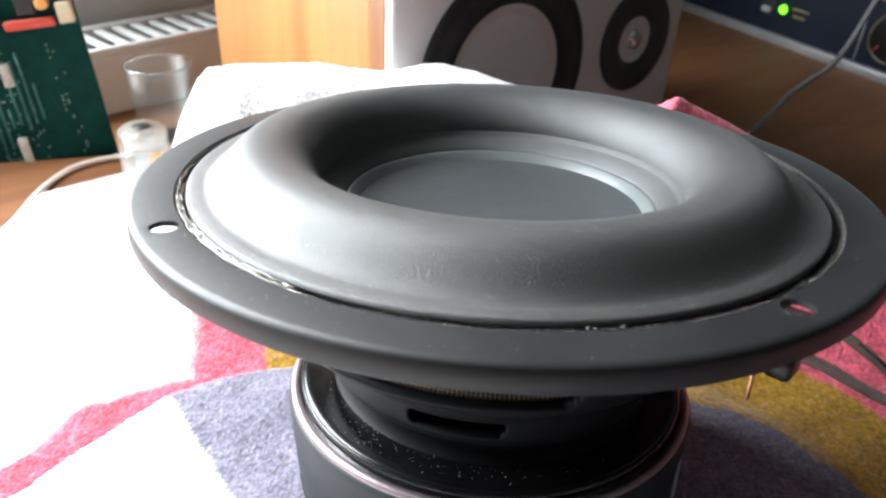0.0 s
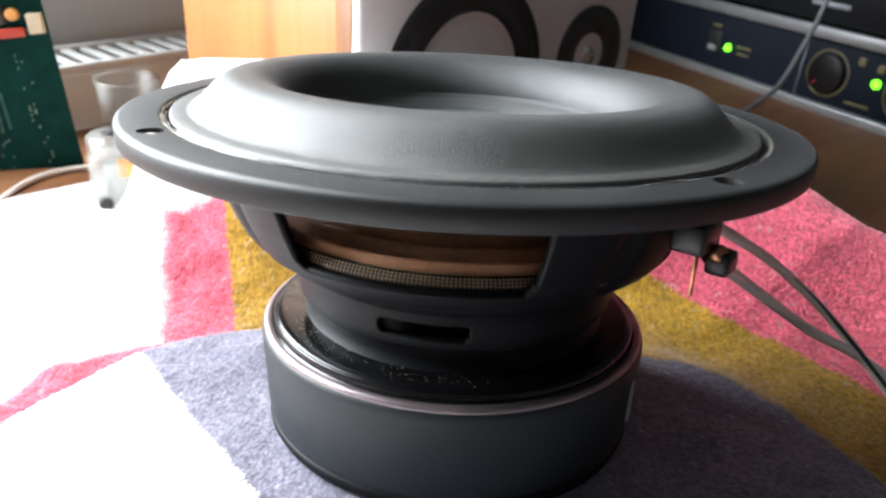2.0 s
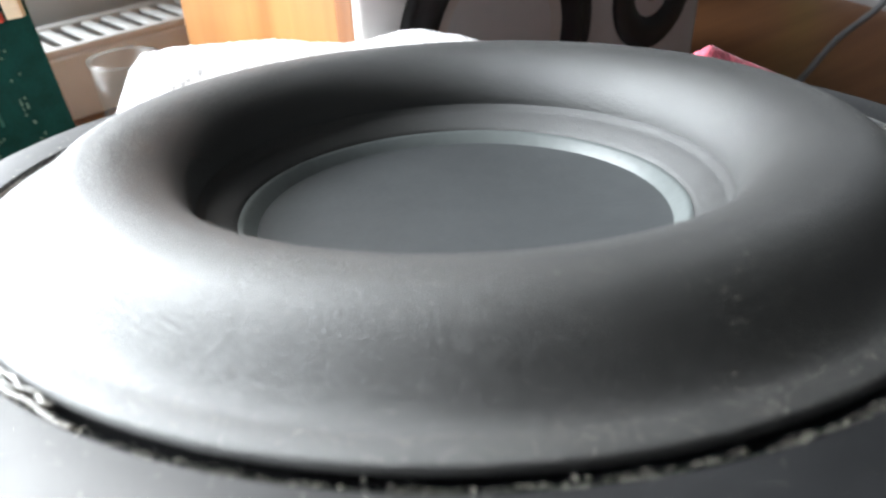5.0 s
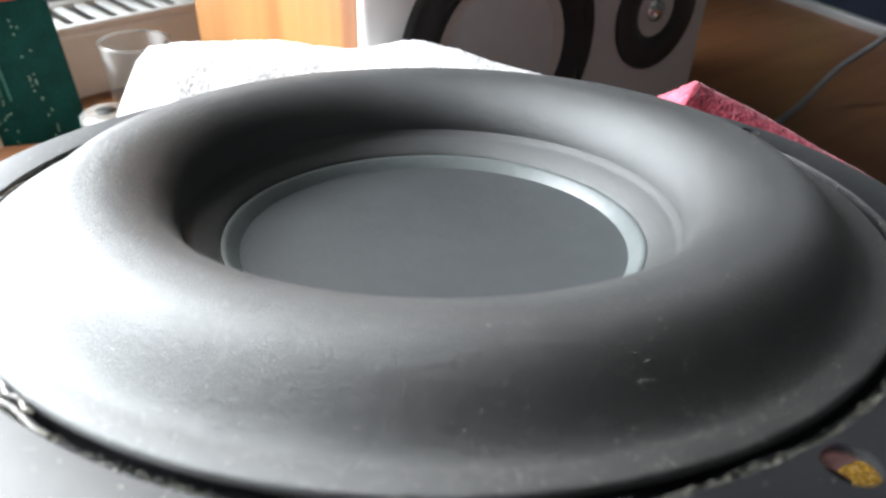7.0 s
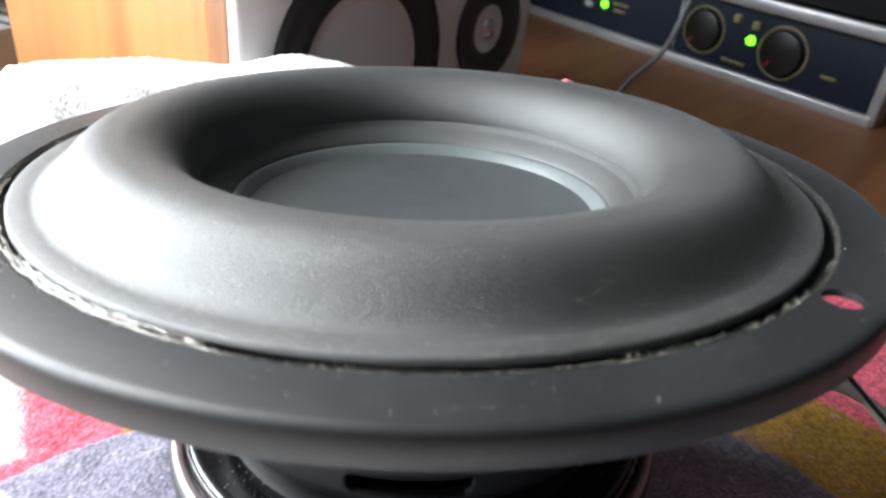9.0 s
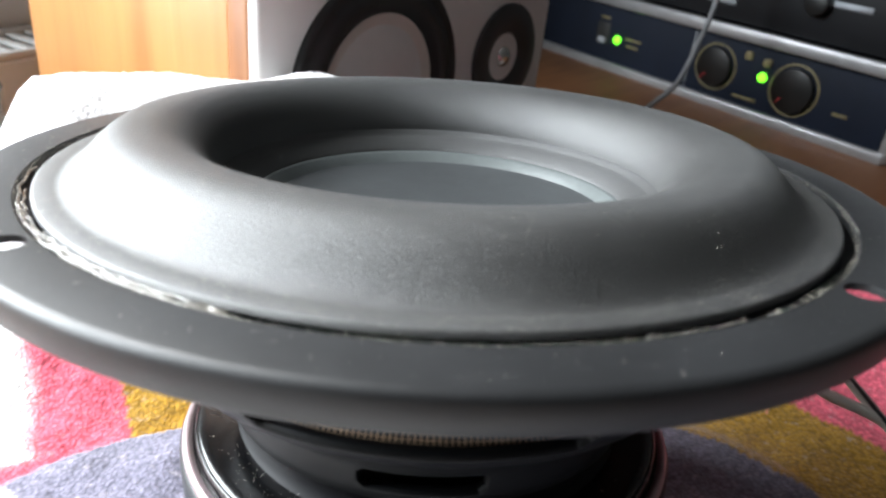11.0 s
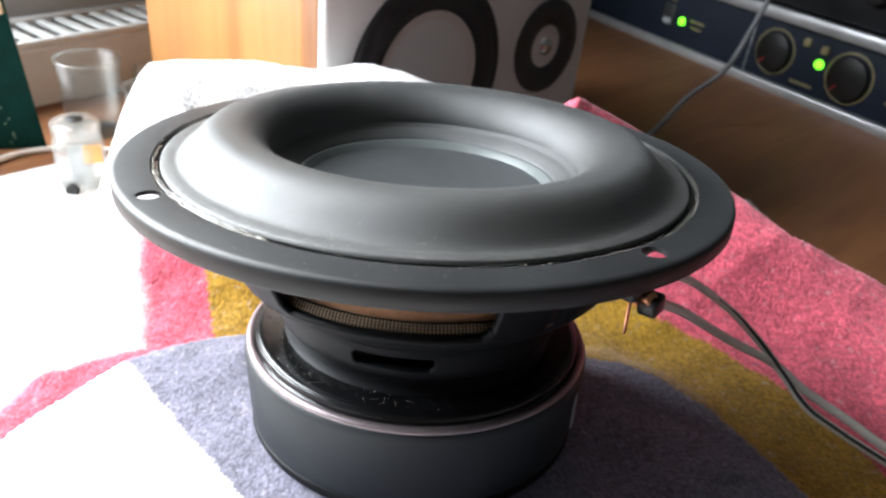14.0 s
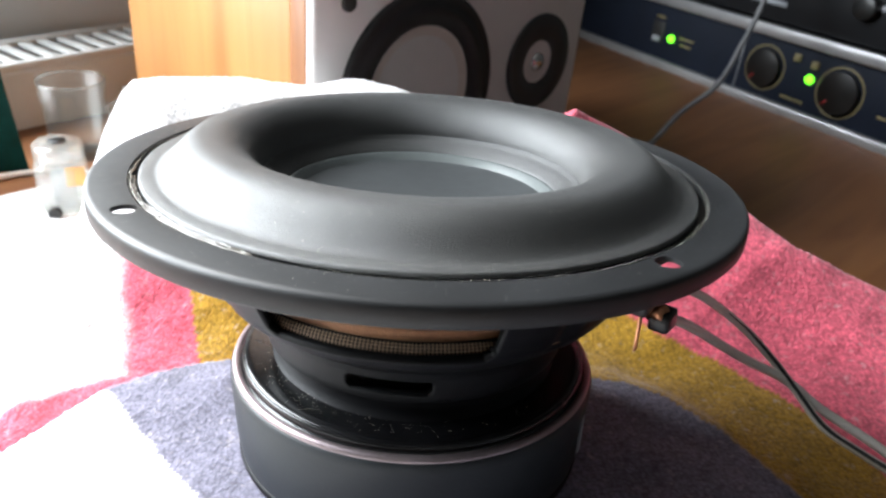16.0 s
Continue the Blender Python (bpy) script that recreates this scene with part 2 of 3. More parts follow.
M_WINFRAME = material("white_window_paint", (0.75, 0.75, 0.74), 0.45, vary=0.05, scale=20)
M_PCB = material("green_circuit_board", (0.0022, 0.034, 0.029), 0.6, vary=0.45, scale=45, spec=0.08)
M_TRACE = material("tinned_pads", (0.10, 0.17, 0.13), 0.45, metal=0.3, vary=0.3, scale=200)
M_TRACK = material("teal_copper_track", (0.006, 0.085, 0.068), 0.5, vary=0.2, scale=100)
M_PINS = material("pale_pin_row", (0.42, 0.42, 0.38), 0.5, vary=0.35, scale=400)
M_CHIP = material("black_chip", (0.02, 0.02, 0.02), 0.5, vary=0.3, scale=80)
M_REDPART = material("red_component", (0.5, 0.06, 0.04), 0.4, vary=0.2, scale=80)
M_CREAM = material("cream_connector", (0.62, 0.55, 0.40), 0.5, vary=0.15, scale=80)
M_GLASS = glassy("clear_glass", (0.93, 0.945, 0.94), 0.3, 0.03, 0.02)
M_PLASTIC = glassy("clear_plastic", (0.93, 0.94, 0.93), 0.2, 0.10, 0.2)
M_RIM = glassy("glass_rim", (0.90, 0.92, 0.91), 0.2, 0.12, 0.12)
M_ORANGE = material("amber_sticker", (0.75, 0.38, 0.12), 0.5, vary=0.15, scale=80)
M_WHITEP = material("white_paper_label", (0.78, 0.77, 0.75), 0.6, vary=0.05, scale=60)


# ---- mesh helpers ----
def mesh_of(name, bm, mat, smooth=True):
    bmesh.ops.recalc_face_normals(bm, faces=bm.faces)
    me = bpy.data.meshes.new(name)
    bm.to_mesh(me)
    bm.free()
    for p in me.polygons:
        p.use_smooth = smooth
    me.materials.append(mat)
    return me


def part(name, bm, mat, parent=None, label="", at=None, smooth=True):
    """One mesh object under a thing or a part."""
    ob = new(name, mesh_of(name, bm, mat, smooth))
    if parent:
        ob.parent = parent
    if at is not None:
        ob.matrix_basis = at
    if label:
        ob["label"] = label
    return ob


def thing(name, at, label, category, group="", kind=""):
    ob = new(name)
    ob.empty_display_size = 0.02
    ob.matrix_basis = at
    return tagged(ob, label, category, group, kind)


def lathe(profile, segs=128, close=False):
    """A turned body about z from (radius, height) pairs."""
    bm = bmesh.new()
    rings = []
    for r, z in profile:
        if r < 1e-6:
            rings.append([bm.verts.new((0, 0, z))])
        else:
            rings.append([bm.verts.new((r * math.cos(2 * math.pi * i / segs), r * math.sin(2 * math.pi * i / segs), z)) for i in range(segs)])
    pairs = list(zip(rings, rings[1:])) + ([(rings[-1], rings[0])] if close else [])
    for a, b in pairs:
        for i in range(segs):
            j = (i + 1) % segs
            if len(a) == 1 and len(b) == 1:
                continue
            if len(a) == 1:
                bm.faces.new((a[0], b[i], b[j]))
            elif len(b) == 1:
                bm.faces.new((a[i], a[j], b[0]))
            else:
                bm.faces.new((a[i], a[j], b[j], b[i]))
    return bm


def box(sx, sy, sz, cx=0.0, cy=0.0, cz=0.0, bevel=0.0, segs=2):
    bm = bmesh.new()
    bmesh.ops.create_cube(bm, size=1.0)
    bmesh.ops.scale(bm, vec=(sx, sy, sz), verts=bm.verts)
    if bevel:
        bmesh.ops.bevel(bm, geom=list(bm.edges), offset=bevel, segments=segs, affect="EDGES", profile=0.5)
    bmesh.ops.translate(bm, vec=(cx, cy, cz), verts=bm.verts)
    return bm


def tube(points, radius, sides=10, sub=6):
    """A round cable along a smooth line through the points."""
    pts = [Vector(p) for p in points]
    line = []
    for i in range(len(pts) - 1):
        p0, p1, p2, p3 = pts[max(i - 1, 0)], pts[i], pts[i + 1], pts[min(i + 2, len(pts) - 1)]
        for k in range(sub):
            t = k / sub
            line.append(0.5 * ((2 * p1) + (p2 - p0) * t + (2 * p0 - 5 * p1 + 4 * p2 - p3) * t * t + (3 * p1 - p0 - 3 * p2 + p3) * t ** 3))
    line.append(pts[-1])
    bm = bmesh.new()
    rings = []
    up = Vector((0, 0, 1))
    for i, p in enumerate(line):
        d = (line[min(i + 1, len(line) - 1)] - line[max(i - 1, 0)]).normalized()
        side = d.cross(up)
        side = side.normalized() if side.length > 1e-4 else Vector((1, 0, 0))
        nn = side.cross(d)
        rings.append([bm.verts.new(p + radius * (math.cos(a) * side + math.sin(a) * nn)) for a in [2 * math.pi * k / sides for k in range(sides)]])
    for a, b in zip(rings, rings[1:]):
        for k in range(sides):
            bm.faces.new((a[k], a[(k + 1) % sides], b[(k + 1) % sides], b[k]))
    bm.faces.new(rings[0])
    bm.faces.new(rings[-1])
    return bm


def disc(r, depth, segs=32, bevel=0.0):
    """A short round body lying on z = 0."""
    b = min(bevel, depth * 0.45)
    return lathe([(0, 0), (r, 0), (r, depth - b), (r - b * 0.3, depth - b * 0.3), (r - b, depth), (0, depth)] if b else [(0, 0), (r, 0), (r, depth), (0, depth)], segs)


def smooth01(t):
    t = max(0.0, min(1.0, t))
    return t * t * (3 - 2 * t)


# ---- room shell ----
def shell(name, sx, sy, sz, at, mat, label, category):
    ob = part(name, box(sx, sy, sz), mat, None, "", at, smooth=False)
    return tagged(ob, label, category, kind="structure")


WALL_Y = 0.78  # window wall's inner face
JAMB = -0.088  # where the window opening ends along the wall
shell("floor", 4.4, 4.6, 0.1, ROOM @ pose(-0.1, -1.0, FLOOR_Z - 0.05), M_FLOOR, "brown wooden floor of a small room", "floor")
shell("ceiling", 4.4, 4.6, 0.1, ROOM @ pose(-0.1, -1.0, CEIL_Z + 0.05), M_CEIL, "ceiling, darkened to cut bounced light", "ceiling")
shell("wall_window_low", 4.4, 0.25, 0.92, ROOM @ pose(-0.1, WALL_Y + 0.125, FLOOR_Z + 0.46), M_WALLWIN, "pale grey wall below the window, brightened to light the radiator before it", "wall")
shell("wall_window_high", 4.4, 0.25, 0.33, ROOM @ pose(-0.1, WALL_Y + 0.125, CEIL_Z - 0.165), M_WALL, "wall above the window, darkened to cut bounced light", "wall")
shell("wall_window_side", 2.14, 0.25, 1.25, ROOM @ pose(JAMB + 1.11, WALL_Y + 0.125, 0.725), M_WALL, "wall beside the window, darkened to cut bounced light", "wall")
shell("wall_window_far_side", 0.7, 0.25, 1.25, ROOM @ pose(-1.95, WALL_Y + 0.125, 0.725), M_WALL, "wall beside the window, darkened to cut bounced light", "wall")
shell("wall_right", 0.1, 4.6, 2.5, ROOM @ pose(2.05, -1.0, 0.43), M_WALL, "wall behind the hi-fi units, darkened to cut bounced light", "wall")
shell("wall_left", 0.1, 4.6, 2.5, ROOM @ pose(-2.25, -1.0, 0.43), M_WALL, "painted wall, darkened to cut bounced light", "wall")
shell("wall_back", 4.4, 0.1, 2.5, ROOM @ pose(-0.1, -3.25, 0.43), M_WALL, "painted wall, darkened to cut bounced light", "wall")

window = tagged(thing("window_1", ROOM @ pose(JAMB - 0.735, WALL_Y + 0.2, 0.725), "white framed window with clear panes above the radiator", "window"), kind="structure")
for sx, sz, cx, cz in ((0.04, 1.25, -0.755, 0), (0.04, 1.25, 0.755, 0), (1.47, 0.05, 0, 0.6), (1.47, 0.05, 0, -0.6)):
    part("window_frame", box(sx, 0.06, sz, cx, 0, cz, 0.004), M_WINFRAME, window)
pane = part("pane", box(1.47, 0.006, 1.15), M_GLASS, window, "clear glass pane", smooth=False)
pane.visible_shadow = False

# ---- desk ----
desk = thing("desk", ROOM @ pose(0.2, -0.15, DESK_Z), "brown stained wooden desk, sunlit beside the window", "desk")
part("desktop", box(1.9, 1.6, 0.03, 0, 0, -0.015, 0.003), M_DESK, desk)
for sx in (-0.88, 0.88):
    for sy in (-0.73, 0.73):
        part("leg", box(0.06, 0.06, DESK_Z - 0.03 - FLOOR_Z, sx, sy, -0.03 - (DESK_Z - 0.03 - FLOOR_Z) / 2, 0.004), M_DESK, desk)

# ---- towel over a bundle ----
LEAN = Matrix(((0.9998, 0.0014, -0.0222, 0), (0.0014, 0.9924, 0.1233, 0), (0.0222, -0.1233, 0.9921, 0), (0, 0, 0, 1)))


def seat_z(x, y):
    return 0.0224 * x - 0.1243 * y


def table(v, xs, ys):
    return float(np.interp(v, xs, ys))


def flap_edge(x):
    """Where the grey part of the towel ends towards the window."""
    return table(x, [-0.40, -0.22, -0.18, -0.16, -0.154, -0.141, -0.131, -0.115, -0.098, -0.07, 0.0, 0.05, 0.089, 0.104, 0.12, 0.136, 0.150, 0.165, 0.19, 0.24], [-0.40, -0.12, -0.06, -0.028, -0.013, 0.010, 0.027, 0.039, 0.047, 0.054, 0.056, 0.051, 0.041, 0.036, 0.022, -0.005, -0.053, -0.11, -0.20, -0.30])


def towel_z(x, y):
    r, az = math.hypot(x, y), math.degrees(math.atan2(y, x))
    edge = flap_edge(x)
    bend = smooth01(x / 0.04)
    base = seat_z(x, max(min(y, edge * (1 - bend) + 0.056 * bend), -0.11))
    base += 0.35 * max(0.0, -0.11 - y) * -0.15
    beyond = y - edge
    left = smooth01((-0.02 - x) / 0.05)
    # the grey flap folds over with a rounded lip on the window side
    z = base
    if beyond > 0:
        z -= left * 0.016 * smooth01(beyond / 0.006) + (1 - left) * 0.004 * smooth01(beyond / 0.02)
        ridge_z = table(az, [-40, -10, 0, 10, 16, 25, 35, 45, 52, 59, 64, 70, 78, 90, 102, 114, 127, 131, 136, 146, 165], [0.0, 0.012, 0.02, 0.028, 0.034, 0.047, 0.058, 0.073, 0.085, 0.096, 0.082, 0.064, 0.072, 0.079, 0.084, 0.087, 0.086, 0.068, 0.032, 0.012, 0.0])
        ridge_r = table(az, [-40, 0, 10, 16, 25, 35, 45, 59, 66, 78, 90, 114, 124, 132, 150], [0.33, 0.31, 0.285, 0.262, 0.228, 0.220, 0.205, 0.175, 0.19, 0.21, 0.22, 0.26, 0.27, 0.275, 0.26])
        start = table(az, [-40, 0, 30, 60, 90, 120, 150, 180], [0.15, 0.14, 0.12, 0.10, 0.09, 0.085, 0.10, 0.13])
        z += (ridge_z - base) * smooth01((r - start) / (ridge_r - start)) ** 0.9
        over = r - ridge_r
        if over > 0:
            z -= min(0.19, 6.0 * over * over + 0.8 * over)
    # it hangs down on the far left
    out = -0.17 - 0.05 * smooth01((0.02 - y) / 0.1) - 0.12 * smooth01((-0.02 - y) / 0.1) - x
    if out > 0 and y > -0.3:
        z -= 0.9 * out
    # soft folds
    z += 0.0022 * noise.noise(Vector((x * 22, y * 22, 1.3))) + 0.0012 * noise.noise(Vector((x * 55, y * 55, 7.7)))
    near = smooth01((0.09 - r) / 0.02)
    z = z * (1 - near) + (seat_z(x, y) - 0.0008) * near
    return max(z, DESK_Z + 0.004)


GREY_DYE, MUSTARD_DYE, PINK_DYE, WHITE_DYE_AND_GLARE = (0.170, 0.160, 0.212), (0.37, 0.205, 0.020), (0.66, 0.108, 0.158), (0.80, 0.77, 0.76)


def stripe_at(x, y):
    x += 0.0008 * noise.noise(Vector((x * 160, y * 160, 3.1)))
    y += 0.0008 * noise.noise(Vector((x * 160, y * 160, 9.4)))
    edge = flap_edge(x)
    if y < edge:
        return WHITE_DYE_AND_GLARE if y < 0.028 - 1.286 * (x + 0.131) else GREY_DYE
    dx, dy = x - 0.043, y + 0.04
    rho, al = math.hypot(dx, dy), math.degrees(math.atan2(dy, dx))
    if x < 0:
        yellow = x + 0.3 * (y - 0.02) > -0.086 and y < 0.15
    else:
        yellow = rho < table(al, [-10, 0, 30, 50, 80, 103], [0.156, 0.152, 0.142, 0.139, 0.155, 0.19])
    if yellow:
        return MUSTARD_DYE
    # pink fades to white here: window glare put into the cloth's colour
    if x < -0.06:
        band = smooth01((table(x, [-0.18, -0.165, -0.131], [0.076, 0.068, 0.030]) - (y - edge)) / 0.006)
        side = x + 0.3 * (y - 0.02) + 0.126 + 0.004 * noise.noise(Vector((x * 60, y * 40, 2.2)))
        patch = smooth01(side / 0.010) * smooth01((0.145 - y) / 0.008)
        k = max(band, patch)
        return tuple(p * k + w * (1 - k) for p, w in zip(PINK_DYE, WHITE_DYE_AND_GLARE))
    return PINK_DYE if rho < table(al, [0, 60, 74, 82, 100, 115, 150, 180], [0.34, 0.32, 0.28, 0.20, 0.205, 0.235, 0.27, 0.33]) else WHITE_DYE_AND_GLARE


def build_towel():
    step = 0.0016
    xs, ys = np.arange(-0.36, 0.36, step), np.arange(-0.30, 0.40, step)
    verts, vals = [], []
    for y in ys:
        for x in xs:
            j = Vector((x * 700, y * 700, 0.5))
            z = towel_z(x, y) + 0.0005 * noise.noise(j) + 0.0004 * noise.noise(j * 2.3)
            verts.append((x, y, z))
            vals.extend((*stripe_at(x, y), 1.0))
    w, h = len(xs), len(ys)
    # the corner towards the circuit board is turned under
    faces = [(j * w + i, j * w + i + 1, (j + 1) * w + i + 1, (j + 1) * w + i) for j in range(h - 1) for i in range(w - 1) if not (xs[i] < -0.2 and ys[j] > 0.315 + 0.9 * (xs[i] + 0.38))]
    me = bpy.data.meshes.new("towel")
    me.from_pydata(verts, [], faces)
    for p in me.polygons:
        p.use_smooth = True
    at = me.attributes.new("dye", "FLOAT_COLOR", "POINT")
    at.data.foreach_set("color", vals)
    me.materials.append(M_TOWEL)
    return tagged(new("towel", me), "rumpled terry towel striped grey, mustard, pink and white", "towel")


build_towel()

# ---- loudspeaker driver, face up on the towel ----
DRIVER = thing("subwoofer_driver", LEAN, "black bass loudspeaker driver lying face up on a towel", "loudspeaker driver")
ZF = 0.1133


def rounded(a, z, half_a, half_z, corner, metre):
    """Whether a spot at an angle and height lies inside an opening with round corners."""
    da, dz = (abs(a) - half_a) * metre + corner, abs(z) - half_z + corner
    return da < corner and dz < corner and math.hypot(max(da, 0.0), max(dz, 0.0)) < corner


def build_basket():
    """Cast basket wall with four windows and four slots, as a thick shell."""
    prof = [(0.0862, ZF - 0.0048), (0.0850, 0.1040), (0.0838, 0.0985), (0.0818, 0.0925), (0.0795, 0.0865), (0.0770, 0.0810), (0.0745, 0.0762), (0.0712, 0.0722), (0.0668, 0.0688), (0.0620, 0.0660), (0.0592, 0.0632), (0.0580, 0.0600), (0.0574, 0.0565), (0.0568, 0.0530), (0.0560, 0.0505)]
    pts = []
    for (r0, z0), (r1, z1) in zip(prof, prof[1:]):
        for k in range(6):
            pts.append((r0 + (r1 - r0) * k / 6, z0 + (z1 - z0) * k / 6))
    pts.append(prof[-1])
    segs = 576
    bm = bmesh.new()
    grid = []
    for r, z in pts:
        row = []
        for i in range(segs):
            a = math.degrees(2 * math.pi * i / segs)
            off = (a + 103 + 45 + 720) % 90 - 45  # degrees from the nearest window's middle
            groove = 0.0022 * math.exp(-(((abs(off) - 45) / 3.0) ** 2)) * smooth01((z - 0.070) / 0.006) * smooth01((0.1065 - z) / 0.004)
            row.append(bm.verts.new(((r - groove) * math.cos(radians(a)), (r - groove) * math.sin(radians(a)), z)))
        grid.append(row)
    for j in range(len(pts) - 1):
        zm = (pts[j][1] + pts[j + 1][1]) / 2
        for i in range(segs):
            am = math.degrees(2 * math.pi * (i + 0.5) / segs)
            off = (am + 103 + 45 + 720) % 90 - 45
            window_hole = rounded(off, zm - 0.0905, 26.6, 0.0145, 0.0050, 0.0013)
            slot_hole = rounded(off - 1.2, zm - 0.0566, 14.5, 0.0029, 0.0024, 0.0010)
            if not (window_hole or slot_hole):
                bm.faces.new((grid[j][i], grid[j][(i + 1) % segs], grid[j + 1][(i + 1) % segs], grid[j + 1][i]))
    ob = part("basket", bm, M_FRAME, DRIVER, "black painted cast basket with four windows")
    so = ob.modifiers.new("thickness", "SOLIDIFY")
    so.thickness, so.offset = 0.0028, -1
    return ob


def build_flange():
    bm = lathe([(0.0974, ZF - 0.0034), (0.0974, ZF - 0.0006), (0.0978, ZF), (0.1080, ZF), (0.1091, ZF - 0.0003), (0.1097, ZF - 0.0008), (0.1100, ZF - 0.0016), (0.1100, ZF - 0.0060), (0.1094, ZF - 0.0067), (0.1082, ZF - 0.0062), (0.1074, ZF - 0.0014), (0.0981, ZF - 0.0014), (0.0976, ZF - 0.0036), (0.0950, ZF - 0.0056), (0.0835, ZF - 0.0056), (0.0835, ZF - 0.0048), (0.0940, ZF - 0.0048), (0.0974, ZF - 0.0034)], 256)
    bmesh.ops.remove_doubles(bm, verts=bm.verts, dist=1e-6)
    ob = part("flange", bm, M_FLANGE, DRIVER, "flat black mounting flange with screw holes")
    return ob


flange = build_flange()
HOLES = [radians(d) for d in (-147.6, -54.9, 32.4, 122.4)]
cutters = bmesh.new()
for a in HOLES:
    c = (0.1022 * math.cos(a), 0.1022 * math.sin(a), ZF - 0.004)
    bmesh.ops.create_cone(cutters, cap_ends=True, segments=28, radius1=0.0037, radius2=0.0037, depth=0.02, matrix=Matrix.Translation(c))
cut_me = bpy.data.meshes.new("cut")
cutters.to_mesh(cut_me)
cutters.free()
cut_ob = new("cut", cut_me)
cut_ob.parent = DRIVER
bo = flange.modifiers.new("holes", "BOOLEAN")
bo.operation, bo.object, bo.solver = "DIFFERENCE", cut_ob, "EXACT"
bpy.context.view_layer.update()
done = bpy.data.meshes.new_from_object(flange.evaluated_get(bpy.context.evaluated_depsgraph_get()))
flange.modifiers.clear()
done.set_sharp_from_angle(angle=radians(50))
flange.data = done
bpy.data.objects.remove(cut_ob)
bpy.data.meshes.remove(cut_me)

build_basket()
part("basket_neck", lathe([(0.0555, 0.0530), (0.0535, 0.0505), (0.0525, 0.0470), (0.0525, 0.0440), (0.0545, 0.0418)], 160), M_DARK, DRIVER, "black neck of the basket")

# rubber surround: flat lip, roll and inner foot
CREST, FOOT_OUT, FOOT_IN = 0.0717, 0.0903, 0.0560


def roll_z(r):
    """Height of the rubber roll over the flange at a radius."""
    if r > CREST:
        u = min(1.0, (r - CREST) / (FOOT_OUT - CREST))
        return 0.0006 + 0.0105 * (0.5 + 0.5 * math.cos(math.pi * u ** 1.5))
    u = (r - FOOT_IN) / (CREST - FOOT_IN)
    return -0.0032 + 0.0143 * math.sqrt(max(0.0, 1 - (1 - u) ** 2)) ** 1.15


roll = [(0.0946, ZF - 0.0008), (0.0944, ZF + 0.0002), (0.0938, ZF + 0.0005)]
for k in range(41):
    r = FOOT_OUT - (FOOT_OUT - CREST) * k / 40
    roll.append((r, ZF + roll_z(r)))
for k in range(1, 29):
    r = CREST - (CREST - FOOT_IN) * (1 - (1 - k / 28) ** 1.6)
    roll.append((r, ZF + roll_z(r)))
part("surround", lathe(roll, 256), M_RUBBER, DRIVER, "wide half-roll rubber surround dusted with fine specks")
part("gap_ring", lathe([(0.0976, ZF - 0.0012), (0.0973, ZF - 0.0040), (0.0950, ZF - 0.0044), (0.0940, ZF - 0.0040), (0.0943, ZF - 0.0008)], 200), M_DARK, DRIVER, "dark glue groove round the surround")
part("cone", lathe([(0.0561, ZF - 0.0031), (0.0552, ZF - 0.0036), (0.0546, ZF - 0.0046), (0.0538, ZF - 0.0050), (0.0495, ZF - 0.0078), (0.0490, ZF - 0.0084), (0.0486, ZF - 0.0092)], 200), M_RUBBER, DRIVER, "black cone wall")
part("glue_ring", lathe([(0.0487, ZF - 0.0088), (0.0482, ZF - 0.0086), (0.0474, ZF - 0.0091), (0.0458, ZF - 0.0106), (0.0448, ZF - 0.0116)], 200), M_CONE_EDGE, DRIVER, "pale grey ring round the dust cap")
part("dust_cap", lathe([(0.0450, ZF - 0.0114), (0.0430, ZF - 0.0117), (0.0300, ZF - 0.0121), (0.0150, ZF - 0.0124), (0.0, ZF - 0.0125)], 160), M_CONE, DRIVER, "flat dark grey dust cap")

# magnet, plates and boot
part("magnet_boot", lathe([(0.0, 0.0006), (0.0640, 0.0006), (0.0668, 0.0012), (0.0674, 0.0030), (0.0680, 0.0060), (0.0686, 0.0100), (0.0700, 0.0335), (0.0699, 0.0360), (0.0690, 0.0374), (0.0665, 0.0378)], 192), M_BOOT, DRIVER, "blue-black rubber magnet boot")
part("boot_foot", lathe([(0.0600, 0.0), (0.0672, 0.0), (0.0682, 0.0020), (0.0682, 0.0050), (0.0600, 0.0050)], 192), M_DARK, DRIVER, "black lower rim of the boot")
part("steel_ring", lathe([(0.0692, 0.0370), (0.0691, 0.0381), (0.0685, 0.0388), (0.0670, 0.0390), (0.0662, 0.0378)], 192), M_PLATE_EDGE, DRIVER, "shiny steel edge of the top plate")
part("top_plate", lathe([(0.0672, 0.0378), (0.0656, 0.0382), (0.0652, 0.0410), (0.0640, 0.0418), (0.0622, 0.0420), (0.0, 0.0420)], 160), M_BLACK, DRIVER, "glossy black dusty top plate")
part("plate_rim", lathe([(0.0656, 0.0386), (0.0656, 0.0408), (0.0650, 0.0415), (0.0646, 0.0410)], 160), M_BLACK, DRIVER, "thin black rim")

# spider, coil and cone back, seen through the windows
spider = []
for k in range(121):
    r = 0.0385 + (0.0705 - 0.0385) * k / 120
    spider.append((r, 0.0800 + 0.34 * (0.0705 - r) + 0.0026 * math.cos((r - 0.0385) / 0.0058 * 2 * math.pi)))
part("spider", lathe(spider, 160), M_SPIDER, DRIVER, "brown corrugated cloth suspension")
part("cone_back", lathe([(0.0550, ZF - 0.0065), (0.0480, 0.0990), (0.0400, 0.0950), (0.0300, 0.0880), (0.0262, 0.0840)], 128), M_BACK, DRIVER, "dark brown back of the cone")
